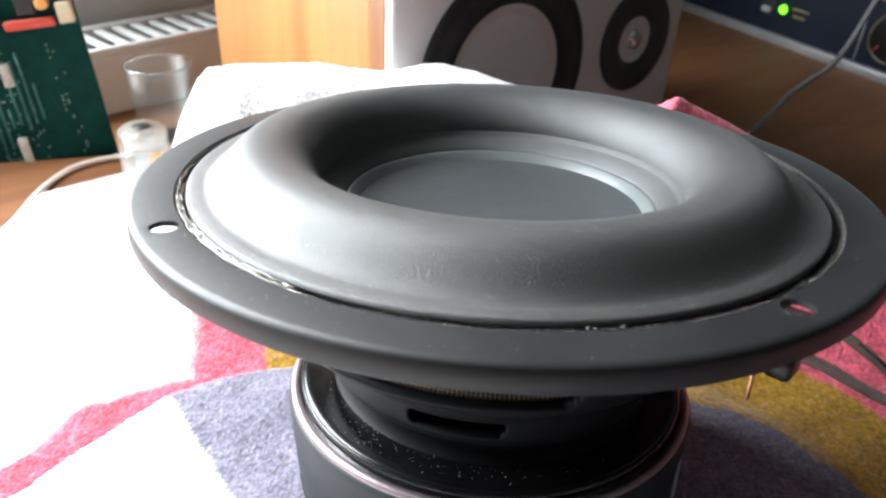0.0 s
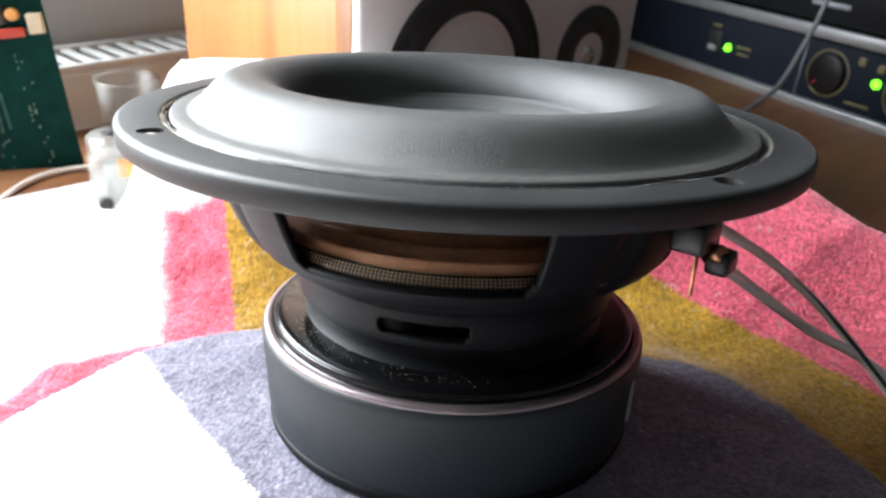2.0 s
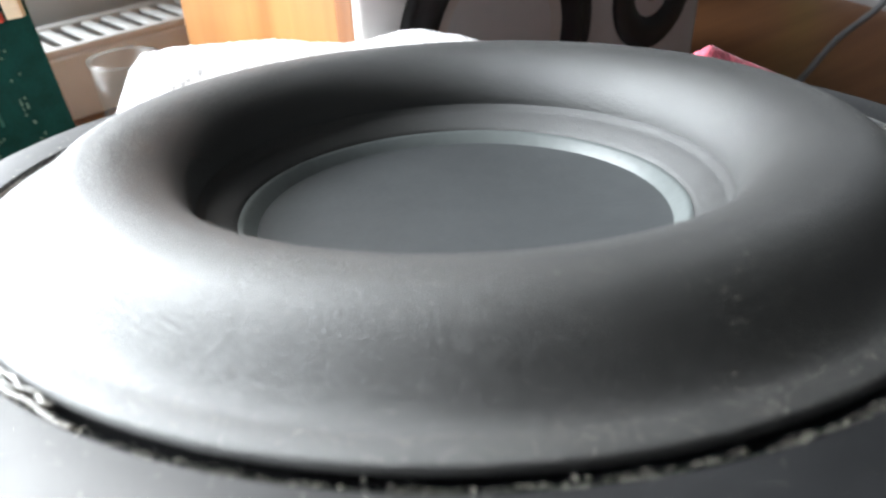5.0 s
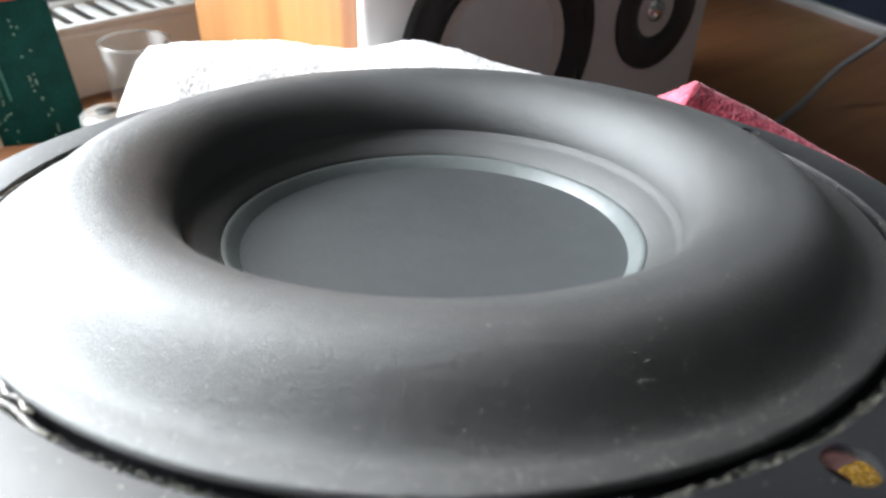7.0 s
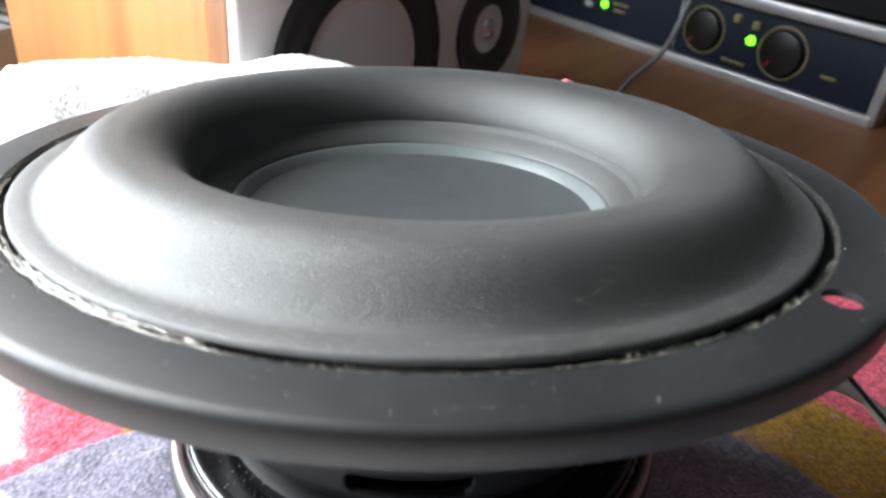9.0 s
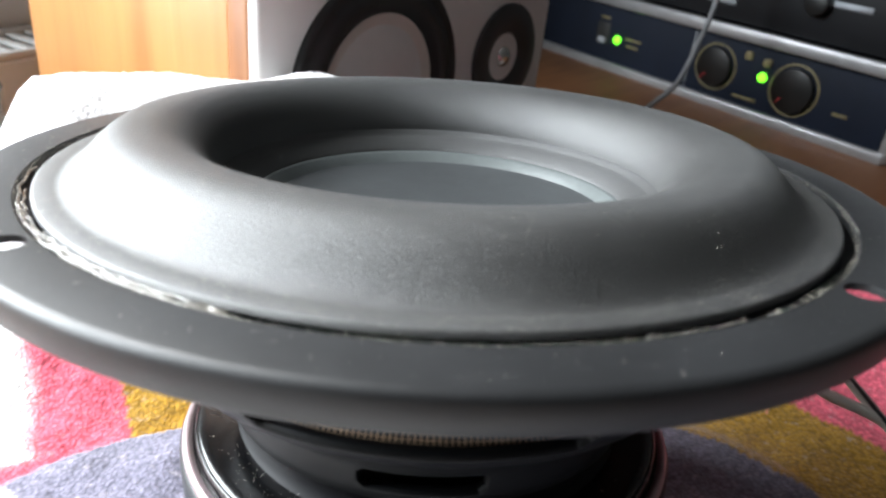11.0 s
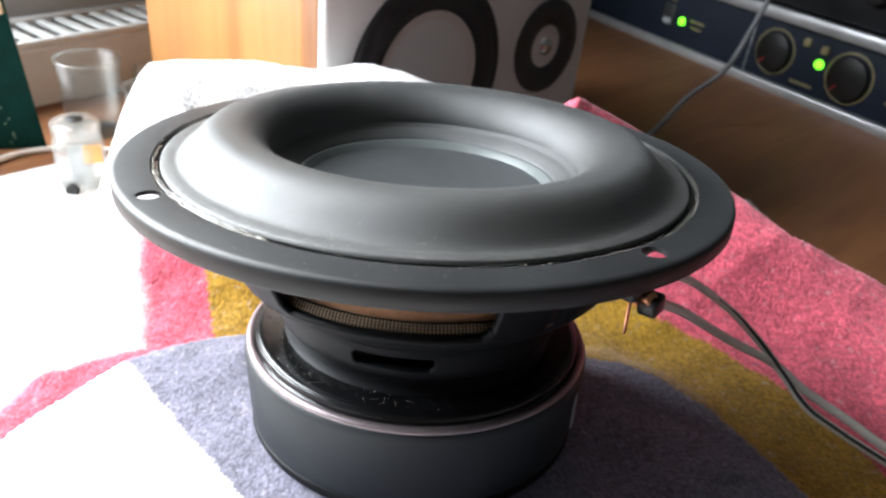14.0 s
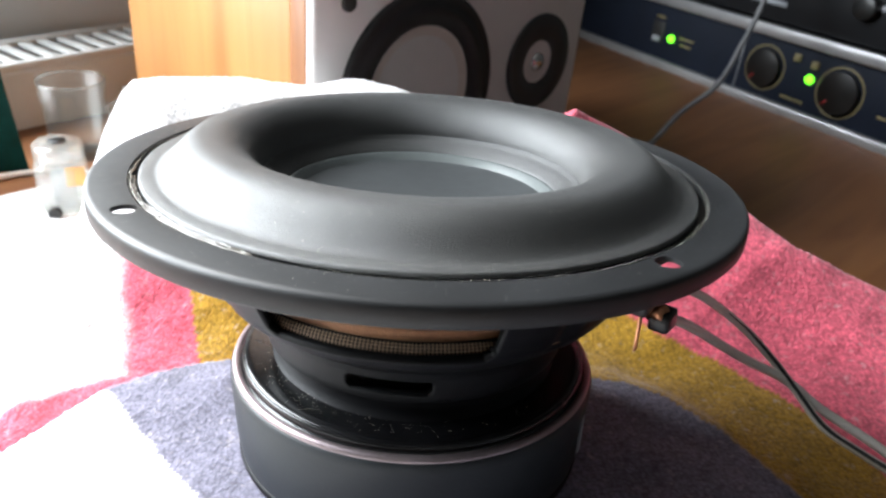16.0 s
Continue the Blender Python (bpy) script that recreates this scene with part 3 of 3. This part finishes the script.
part("coil_former", lathe([(0.0258, 0.0420), (0.0258, 0.0880)], 96), M_BACK, DRIVER, "dark voice coil former")
threads = bmesh.new()
RIM = [(0.0726, 0.0758), (0.0720, 0.0776), (0.0712, 0.0793), (0.0700, 0.0806)]
for i in range(380):
    a, w = 2 * math.pi * i / 380, 0.00022
    ca, sa = math.cos(a), math.sin(a)
    for (r0, z0), (r1, z1) in zip(RIM, RIM[1:]):
        threads.faces.new([threads.verts.new((r * ca - q * sa, r * sa + q * ca, z)) for r, z, q in ((r0, z0, -w), (r0, z0, w), (r1, z1, w), (r1, z1, -w))])
for r, z in ((0.0725, 0.0762), (0.0722, 0.0770), (0.0719, 0.0778), (0.0716, 0.0786), (0.0711, 0.0795), (0.0705, 0.0802)):
    for i in range(120):
        a0, a1 = 2 * math.pi * i / 120, 2 * math.pi * (i + 1) / 120
        threads.faces.new([threads.verts.new(((r + 0.0002) * math.cos(a), (r + 0.0002) * math.sin(a), z + q)) for a, q in ((a0, -0.00014), (a1, -0.00014), (a1, 0.00014), (a0, 0.00014))])
part("spider_rim", threads, M_MESH, DRIVER, "tan woven edge of the suspension")
part("spider_rim_backing", lathe([(0.0720, 0.0752), (0.0712, 0.0778), (0.0694, 0.0806)], 160), M_DARK, DRIVER)

# ridge of dried glue and dust in the groove
rng = random.Random(5)
glue, rust, specks = bmesh.new(), bmesh.new(), bmesh.new()


def blob(bm, p, s):
    q = bmesh.ops.create_icosphere(bm, subdivisions=1, radius=1.0)["verts"]
    m = Matrix.Translation(p) @ Euler((rng.random() * 3, rng.random() * 3, rng.random() * 3)).to_matrix().to_4x4() @ Matrix.Diagonal((*s, 1))
    bmesh.ops.transform(bm, matrix=m, verts=q)


for i in range(1200):
    a = rng.uniform(0, 2 * math.pi)
    deg = math.degrees(a)
    r = rng.gauss(0.0970, 0.0004)
    s = rng.uniform(0.00003, 0.00007)
    blob(rust if 168 < deg < 182 and rng.random() < 0.7 else glue, (r * math.cos(a), r * math.sin(a), ZF - rng.uniform(0.0, 0.0012)), (s, s * rng.uniform(0.6, 2.2), s * 0.7))
for start_deg, span, r_mid, drop in ((-178, 62, 0.0966, 0.0006), (-168, 44, 0.0957, 0.0009), (-150, 30, 0.0951, 0.0007)):
    bead = []
    for k in range(33):
        a = radians(start_deg + span * k / 32)
        r = r_mid + 0.00022 * math.sin(k * 1.7 + span) + 0.0001 * math.sin(k * 4.1)
        bead.append((r * math.cos(a), r * math.sin(a), ZF - drop - 0.0016 * max(0.0, abs(k - 16) / 16 - 0.7) + 0.00012 * math.sin(k * 2.9)))
    part("glue_bead", tube(bead, 0.00042, 8, 3), M_GLUE, DRIVER, "glossy bead of dried glue")
part("glue_residue", glue, M_GLUE, DRIVER, "crumbly residue of dried glue")
part("brown_glue", rust, M_RUSTGLUE, DRIVER, "brown crumbs of glue")


def speck(bm, p, sx, sy, sz, turn):
    c, d = math.cos(turn), math.sin(turn)
    v = [bm.verts.new((p[0] + x * sx * c - y * sy * d, p[1] + x * sx * d + y * sy * c, p[2] + z * sz)) for x, y, z in ((1, 0, 0), (0, 1, 0), (-1, 0, 0), (0, -1, 0), (0, 0, 1))]
    for k in range(4):
        bm.faces.new((v[k], v[(k + 1) % 4], v[4]))


for i in range(12000):
    a = rng.uniform(0, 2 * math.pi)
    k = rng.random()
    if k < 0.42:
        r, z = rng.uniform(0.0895, 0.0945), ZF + 0.0006
    elif k < 0.52:
        r, z = rng.uniform(0.0980, 0.1075), ZF
    else:
        r = FOOT_OUT - 0.018 * rng.random() ** 1.8
        z = ZF + roll_z(r)
    e = 0.000022 + 0.000070 * rng.random() ** 4
    speck(specks, (r * math.cos(a), r * math.sin(a), z), e * rng.uniform(0.8, 2.2), e, e, rng.uniform(0, 3))
# pale fibres and crumbs along the groove
for i in range(3200):
    a, r = rng.uniform(0, 2 * math.pi), rng.gauss(0.0973, 0.0005)
    e = rng.uniform(0.00002, 0.00005)
    speck(specks, (r * math.cos(a), r * math.sin(a), ZF + rng.uniform(-0.0010, 0.0002)), e * rng.uniform(1.5, 8.0), e, e * 1.5, a + rng.uniform(-1.2, 1.2))
for i in range(160):
    a, r = radians(rng.gauss(-135, 28)), rng.uniform(0.054, 0.0622)
    s = rng.uniform(0.00004, 0.00010)
    blob(specks, (r * math.cos(a), r * math.sin(a), 0.0421), (s * rng.uniform(0.8, 3.0), s, s))
part("dust_film", specks, M_DUST, DRIVER, "fine pale dust")

# side label on the boot
part("boot_label", box(0.0008, 0.0035, 0.0150, 0.0696, 0, 0.0215, 0.0002), M_PRINT, DRIVER, "small pale label", Matrix.Rotation(radians(-29), 4, "Z"))

# solder terminals with their wires
TERM = Matrix.Rotation(radians(-41), 4, "Z") @ Matrix.Translation((0, 0, -0.002))
term = part("terminal_block", box(0.010, 0.014, 0.009, 0.0855, 0, 0.0925, 0.0012), M_TERMINAL, DRIVER, "black terminal block", TERM)
part("terminal_tag", box(0.0006, 0.0022, 0.014, 0.0885, -0.005, 0.0830, 0.0001), M_COPPER, DRIVER, "thin copper tag", TERM)
part("solder_joint", disc(0.0028, 0.006, 14, 0.001), M_COPPER, DRIVER, "copper strands in a solder joint", TERM @ pose(0.0885, 0.003, 0.0865, 20, 70, 0))
part("terminal_cover", box(0.007, 0.009, 0.007, 0.0925, 0.004, 0.0850, 0.0015), M_TERMINAL, DRIVER, "", TERM)

# ---- loudspeaker wire ----
wire = thing("speaker_wire", pose(0, 0, 0), "pale grey twin loudspeaker wire running from the driver over the towel", "cable")
LINE_A = [(0.076, -0.036, 0.085), (0.090, -0.020, 0.072), (0.106, -0.007, 0.059), (0.138, 0.006, 0.036), (0.158, 0.002, 0.028), (0.170, -0.009, 0.022), (0.182, -0.024, 0.020), (0.195, -0.045, 0.019), (0.225, -0.10, 0.024), (0.26, -0.19, 0.026)]
LINE_B = [(0.073, -0.026, 0.094), (0.088, -0.015, 0.084), (0.111, 0.001, 0.068), (0.136, 0.009, 0.049), (0.153, 0.007, 0.034), (0.162, -0.003, 0.025), (0.169, -0.015, 0.018), (0.178, -0.029, 0.017), (0.191, -0.048, 0.017), (0.220, -0.104, 0.022), (0.255, -0.194, 0.024)]
part("white_conductor", tube(LINE_A, 0.0020), M_CABLE_W, wire, "pale insulated conductor")
part("striped_conductor", tube(LINE_B, 0.0018), M_CABLE_W, wire, "pale insulated conductor")
part("black_stripe", tube([(x - 0.0004, y - 0.0010, z + 0.0011) for x, y, z in LINE_B], 0.0008), M_CABLE_B, wire, "black marking stripe")

# ---- shelf loudspeaker behind the towel ----
SPK = thing("shelf_speaker", ROOM @ pose(0.266, 0.2325, DESK_Z), "shelf loudspeaker with honey wood sides and silver-grey front", "loudspeaker")
SPH = 0.27
part("cabinet", box(0.296, 0.248, SPH, 0, 0.146, SPH / 2, 0.002), M_VENEER, SPK, "honey-coloured wood veneer")
part("front_trim", box(0.299, 0.020, SPH + 0.002, 0, 0.0125, SPH / 2, 0.003), M_TRIM, SPK, "darker brown wood frame")
part("baffle", box(0.300, 0.010, SPH + 0.003, 0, -0.001, SPH / 2, 0.0035, 3), M_BAFFLE, SPK, "silver-grey moulded front")
FRONT = pose(0, -0.006, 0, 90, 0, 0)
wx, wz = 0.213 - 0.266, 0.044 - DESK_Z
tx, tz = 0.356 - 0.266, 0.050 - DESK_Z
drv = part("bass_driver", lathe([(0.0766, -0.001), (0.0766, 0.0035), (0.0755, 0.0048), (0.073, 0.0052), (0.070, 0.0035), (0.067, 0.006), (0.062, 0.0078), (0.057, 0.0065), (0.052, 0.0022), (0.0505, 0.001)], 96), M_BLACKRUB, SPK, "black rubber bass surround", pose(wx, -0.006, wz, 90, 0, 0))
part("bass_cone", lathe([(0.0508, 0.0018), (0.045, 0.0003), (0.03, -0.0022), (0.018, -0.004), (0.014, -0.0035), (0.007, -0.0025), (0, -0.002)], 80), M_PAPER, SPK, "beige-grey bass cone", pose(wx, -0.006, wz, 90, 0, 0))
part("cone_mark", box(0.0025, 0.001, 0.034, 0, 0, 0, 0.0003), M_CHIP, SPK, "thin dark mark", pose(wx - 0.020, -0.0052, wz + 0.012, 0, -6, 0))
part("tweeter_plate", lathe([(0.0415, -0.001), (0.0415, 0.0022), (0.0405, 0.0030), (0.024, 0.0028), (0.021, 0.0010), (0.0150, -0.0015), (0.0095, -0.0030), (0.0085, -0.0032)], 72), M_DARKPLATE, SPK, "dark round tweeter plate", pose(tx, -0.006, tz, 90, 0, 0))
part("tweeter_dome", lathe([(0.0090, -0.0035), (0.0086, -0.0005), (0.0066, 0.0022), (0.0035, 0.0036), (0, 0.0040)], 40), M_CHROME, SPK, "shiny metal tweeter dome", pose(tx, -0.006, tz, 90, 0, 0))
for px, pz in ((-0.123, 0.205), (0.123, 0.205), (-0.123, 0.062), (0.123, 0.062)):
    part("grille_socket", disc(0.0055, 0.003, 20, 0.001), M_CHIP, SPK, "black grille socket", pose(px, -0.006, pz, 90, 0, 0))

# ---- hi-fi units ----
AMP = pose(0.5877, 0.7289, 0, 0, 0, -63)


def rail(parent, z, length=0.80, x=-0.215):
    return part("rail", box(length, 0.012, 0.017, x, -0.004, z, 0.003), M_SILVER, parent, "brushed aluminium rail")


def knob(parent, x, z, r):
    part("scale_ring", lathe([(r * 1.20, 0), (r * 1.20, 0.0006), (r * 1.11, 0.0006), (r * 1.11, 0)], 40), M_GOLD, parent, "gold printed scale ring", pose(x, 0.0, z, 90, 0, 0))
    k = part("knob", disc(r, 0.008, 40, 0.002), M_KNOB, parent, "black round knob", pose(x, 0, z, 90, 0, 0))
    part("pointer", box(0.002, 0.010, 0.001, 0, r * 0.7, 0.0083), M_REDMARK, k, "red pointer", pose(0, 0, 0, 0, 0, 140))


low = thing("preamplifier", AMP @ pose(0, 0, DESK_Z), "navy hi-fi unit with silver rails, black knobs and green lights", "amplifier")
L = -DESK_Z
part("case", box(0.77, 0.26, 0.105, -0.215, 0.135, 0.0555, 0.003), M_CASE, low, "black metal case")
part("front_panel", box(0.775, 0.006, 0.100, -0.215, 0.003, 0.0555, 0.001), M_NAVY, low, "navy blue front panel")
rail(low, L - 0.0855)
rail(low, L + 0.017)
for x in (-0.612, 0.182):
    part("end_cheek", box(0.014, 0.030, 0.118, x, 0.008, 0.059, 0.003), M_SILVER, low, "aluminium end cheek")
knob(low, -0.074, L - 0.036, 0.0275)
knob(low, 0.047, L - 0.037, 0.029)
for x, z in ((-0.256, L - 0.041), (0.0, L - 0.032)):
    part("indicator_light", disc(0.0062, 0.004, 20, 0.0015), M_LED, low, "glowing green indicator", pose(x, 0, z, 90, 0, 0))
part("power_switch", box(0.016, 0.006, 0.009, -0.287, -0.002, L - 0.047, 0.002), M_PRINT, low, "pale rocker switch")
part("switch_frame", box(0.026, 0.004, 0.034, -0.287, 0, L - 0.036, 0.001), M_CHIP, low, "black switch frame")
for x, z, w, h in ((-0.027, L - 0.009, 0.011, 0.011), (0.002, L - 0.012, 0.011, 0.011)):
    part("push_button", box(w, 0.006, h, x, -0.001, z, 0.002), M_GOLD, low, "small gold button")
for x, z, w in ((-0.225, L - 0.036, 0.030), (-0.225, L - 0.046, 0.022), (-0.287, L - 0.012, 0.020), (-0.018, L - 0.066, 0.036), (0.115, L - 0.050, 0.02)):
    part("print_bar", box(w, 0.0012, 0.004, x, -0.0006, z), M_GOLD, low, "small gold print")
part("panel_line", box(0.0015, 0.0015, 0.09, -0.117, -0.0006, L - 0.033), M_PRINT, low)

top = thing("power_amplifier", AMP @ pose(0, 0, 0.027), "black hi-fi unit stacked on the navy one", "amplifier")
part("case", box(0.77, 0.26, 0.13, -0.215, 0.137, 0.066, 0.003), M_CASE, top, "black metal case")
part("front_panel", box(0.775, 0.006, 0.128, -0.215, 0.004, 0.066, 0.001), M_PANELBLACK, top, "black front panel")
for x, z, w in ((-0.100, 0.026, 0.060), (-0.098, 0.040, 0.030), (0.0, 0.060, 0.05), (0.085, 0.050, 0.05), (0.03, 0.075, 0.03)):
    part("print_bar", box(w, 0.0012, 0.007, x, 0.0004, z), M_PRINT, top, "grey print")
part("knob", disc(0.016, 0.014, 32, 0.003), M_KNOB, top, "black knob", pose(0.045, 0.001, 0.048, 90, 0, 0))

signal = thing("signal_cable", pose(0, 0, 0), "thin grey signal cable rising from the desk before the hi-fi units", "cable")
part("cord", tube([(0.255, 0.50, DESK_Z + 0.003), (0.313, 0.565, -0.080), (0.356, 0.601, -0.051), (0.403, 0.623, -0.020), (0.436, 0.654, 0.024), (0.461, 0.683, 0.060), (0.478, 0.706, 0.098), (0.50, 0.74, 0.150), (0.56, 0.80, 0.175)], 0.0032), M_CABLE_G, signal)

# ---- radiator under the window ----
RADI = thing("radiator", pose(-0.2995, 0.6128, 0, 0, 0, 50), "cream enamelled panel radiator with a slotted top grille", "radiator")
part("front_sheet", box(1.50, 0.012, 0.60, -0.54, 0.006, -0.330, 0.004), M_RADIATOR, RADI, "cream front sheet")
part("back_sheet", box(1.50, 0.012, 0.60, -0.54, 0.084, -0.330, 0.004), M_RADIATOR, RADI)
part("end_panel", box(0.008, 0.09, 0.61, 0.208, 0.045, -0.325, 0.003), M_RADIATOR, RADI, "cream end panel")
# near-black sheet added below the slats for the shade inside
part("slot_shade", box(1.46, 0.062, 0.02, -0.54, 0.045, -0.060), M_SLOT_SHADE, RADI)
part("grille_edge", box(1.50, 0.010, 0.008, -0.54, 0.004, -0.026, 0.002), M_RADIATOR, RADI)
part("grille_edge", box(1.50, 0.014, 0.008, -0.54, 0.083, -0.026, 0.002), M_RADIATOR, RADI)
slat = mesh_of("slat", box(0.0105, 0.072, 0.004, 0, 0, 0, 0.001), M_RADIATOR)
for k in range(69):
    s = new("slat", slat)
    s.parent = RADI
    s.matrix_basis = pose(0.1885 - 0.0212 * k, 0.043, -0.026)
for k in range(10):
    part("flute", box(0.020, 0.006, 0.54, 0.08 - 0.075 * k, -0.002, -0.335, 0.003), M_RADIATOR, RADI)

# ---- circuit board ----
BOARD = thing("circuit_board", pose(-0.331, 0.424, DESK_Z, -8, 0, 18) @ pose(0, 0, 0, 0, -6, 0) @ pose(0, 0, -0.003), "dark green circuit board leaning upright on the desk", "circuit board")
part("laminate", box(0.24, 0.0018, 0.24, -0.12, 0, 0.12, 0.0004), M_PCB, BOARD, "dark green laminate")
pad = mesh_of("solder_pad", box(0.0018, 0.0008, 0.0018, 0, 0, 0, 0.0003), M_TRACE)
rb = random.Random(11)
for k in range(110):
    s = new("solder_pad", pad)
    s.parent = BOARD
    col = rb.choice((0, 1, 1, 2, 2))
    s.matrix_basis = pose((-0.024 - 0.004 * rb.randint(0, 2), rb.uniform(-0.10, -0.055), rb.uniform(-0.20, -0.06))[col], -0.0011, rb.uniform(0.010, 0.11) if col < 2 else rb.choice((0.010, 0.014, 0.066)))
for k in range(9):
    z0, z1 = sorted((rb.uniform(0.012, 0.060), rb.uniform(0.050, 0.108)))
    part("copper_track", box(0.0022, 0.0005, z1 - z0 + 0.01, -0.052 - 0.0065 * k, -0.0010, (z0 + z1) / 2), M_TRACK, BOARD, "teal copper track")
part("connector", box(0.012, 0.012, 0.017, -0.008, -0.006, 0.134, 0.001), M_CREAM, BOARD, "cream edge connector")
part("red_component", box(0.040, 0.010, 0.008, -0.038, -0.005, 0.128, 0.002), M_REDPART, BOARD, "red strip component")
part("chip", box(0.030, 0.008, 0.020, -0.078, -0.004, 0.142, 0.001), M_CHIP, BOARD, "black chip")
part("chip", box(0.014, 0.008, 0.015, -0.038, -0.004, 0.143, 0.001), M_CHIP, BOARD, "black chip")
part("capacitor", disc(0.005, 0.012, 20, 0.001), M_ORANGE, BOARD, "amber capacitor", pose(-0.024, -0.001, 0.143, 90, 0, 0))
part("pin_header", box(0.008, 0.004, 0.026, -0.075, -0.002, 0.020, 0.001), M_PINS, BOARD, "pale pin header")
part("pin_header", box(0.008, 0.004, 0.020, -0.070, -0.002, 0.088, 0.001), M_PINS, BOARD, "pale pin header")

# ---- jars and cord on the desk ----
JAR = thing("plastic_jar", pose(-0.271, 0.350, DESK_Z) @ Matrix.Scale(0.88, 4), "small clear plastic jar with a pale label on the desk", "jar")
part("body", lathe([(0.0, 0.001), (0.020, 0.001), (0.0225, 0.004), (0.0230, 0.020), (0.0222, 0.022), (0.0230, 0.024), (0.0230, 0.030), (0.0222, 0.032), (0.0230, 0.034), (0.0230, 0.048), (0.020, 0.052), (0.0185, 0.054), (0.0185, 0.052), (0.0205, 0.047), (0.0205, 0.005), (0.0, 0.004)], 48), M_PLASTIC, JAR, "ribbed clear wall")
part("lid", lathe([(0.0, 0.070), (0.018, 0.070), (0.0215, 0.067), (0.0215, 0.053), (0.0185, 0.053), (0.0185, 0.064), (0.0, 0.066)], 48), M_PLASTIC, JAR, "clear lid")
part("core", lathe([(0.0, 0.005), (0.010, 0.005), (0.010, 0.040), (0.0, 0.040)], 32), M_PRINT, JAR, "pale contents")
part("sticker", box(0.016, 0.001, 0.018, 0.012, -0.0195, 0.042, 0.0003), M_ORANGE, JAR, "amber sticker", pose(0, 0, 0, 0, 0, 20))
part("valve", disc(0.006, 0.006, 20, 0.001), M_CHIP, JAR, "small black plug", pose(-0.002, -0.0215, 0.008, 90, 0, 0))
part("lid_mark", disc(0.008, 0.0012, 24), M_CHIP, JAR, "dark mark on the lid", pose(0, 0, 0.0700))


def tumbler(at, r, h, label):
    g = thing("drinking_glass", at, label, "glass", "glasses before the radiator")
    part("glass_wall", lathe([(0.0, 0.001), (r * 0.8, 0.001), (r * 0.86, 0.005), (r, h), (r - 0.0022, h), (r * 0.82, 0.010), (0.0, 0.009)], 48), M_GLASS, g)
    part("glass_foot", lathe([(0.0, 0.0), (r * 0.78, 0.0), (r * 0.80, 0.0008), (0.0, 0.0008)], 40), M_GLASS, g, "thick clear foot")
    part("rim", lathe([(r + 0.0003, h - 0.0006), (r + 0.0003, h + 0.0006), (r - 0.0025, h + 0.0006), (r - 0.0025, h - 0.0006), (r + 0.0003, h - 0.0006)], 48), M_RIM, g, "bright rounded rim")
    return g


tumbler(pose(-0.300, 0.470, DESK_Z), 0.030, 0.074, "clear drinking glass standing before the radiator")
tumbler(pose(-0.235, 0.455, DESK_Z), 0.030, 0.056, "clear drinking glass beside another glass")

cord = thing("white_cord", pose(0, 0, 0), "pale cord lying in a bow on the desk", "cable")
part("cord", tube([(-0.340, 0.22, DESK_Z + 0.003), (-0.358, 0.30, DESK_Z + 0.003), (-0.362, 0.355, DESK_Z + 0.003), (-0.352, 0.392, DESK_Z + 0.003), (-0.320, 0.415, DESK_Z + 0.003), (-0.26, 0.42, DESK_Z + 0.003), (-0.21, 0.41, DESK_Z + 0.003)], 0.0026), M_CABLE_W, cord)
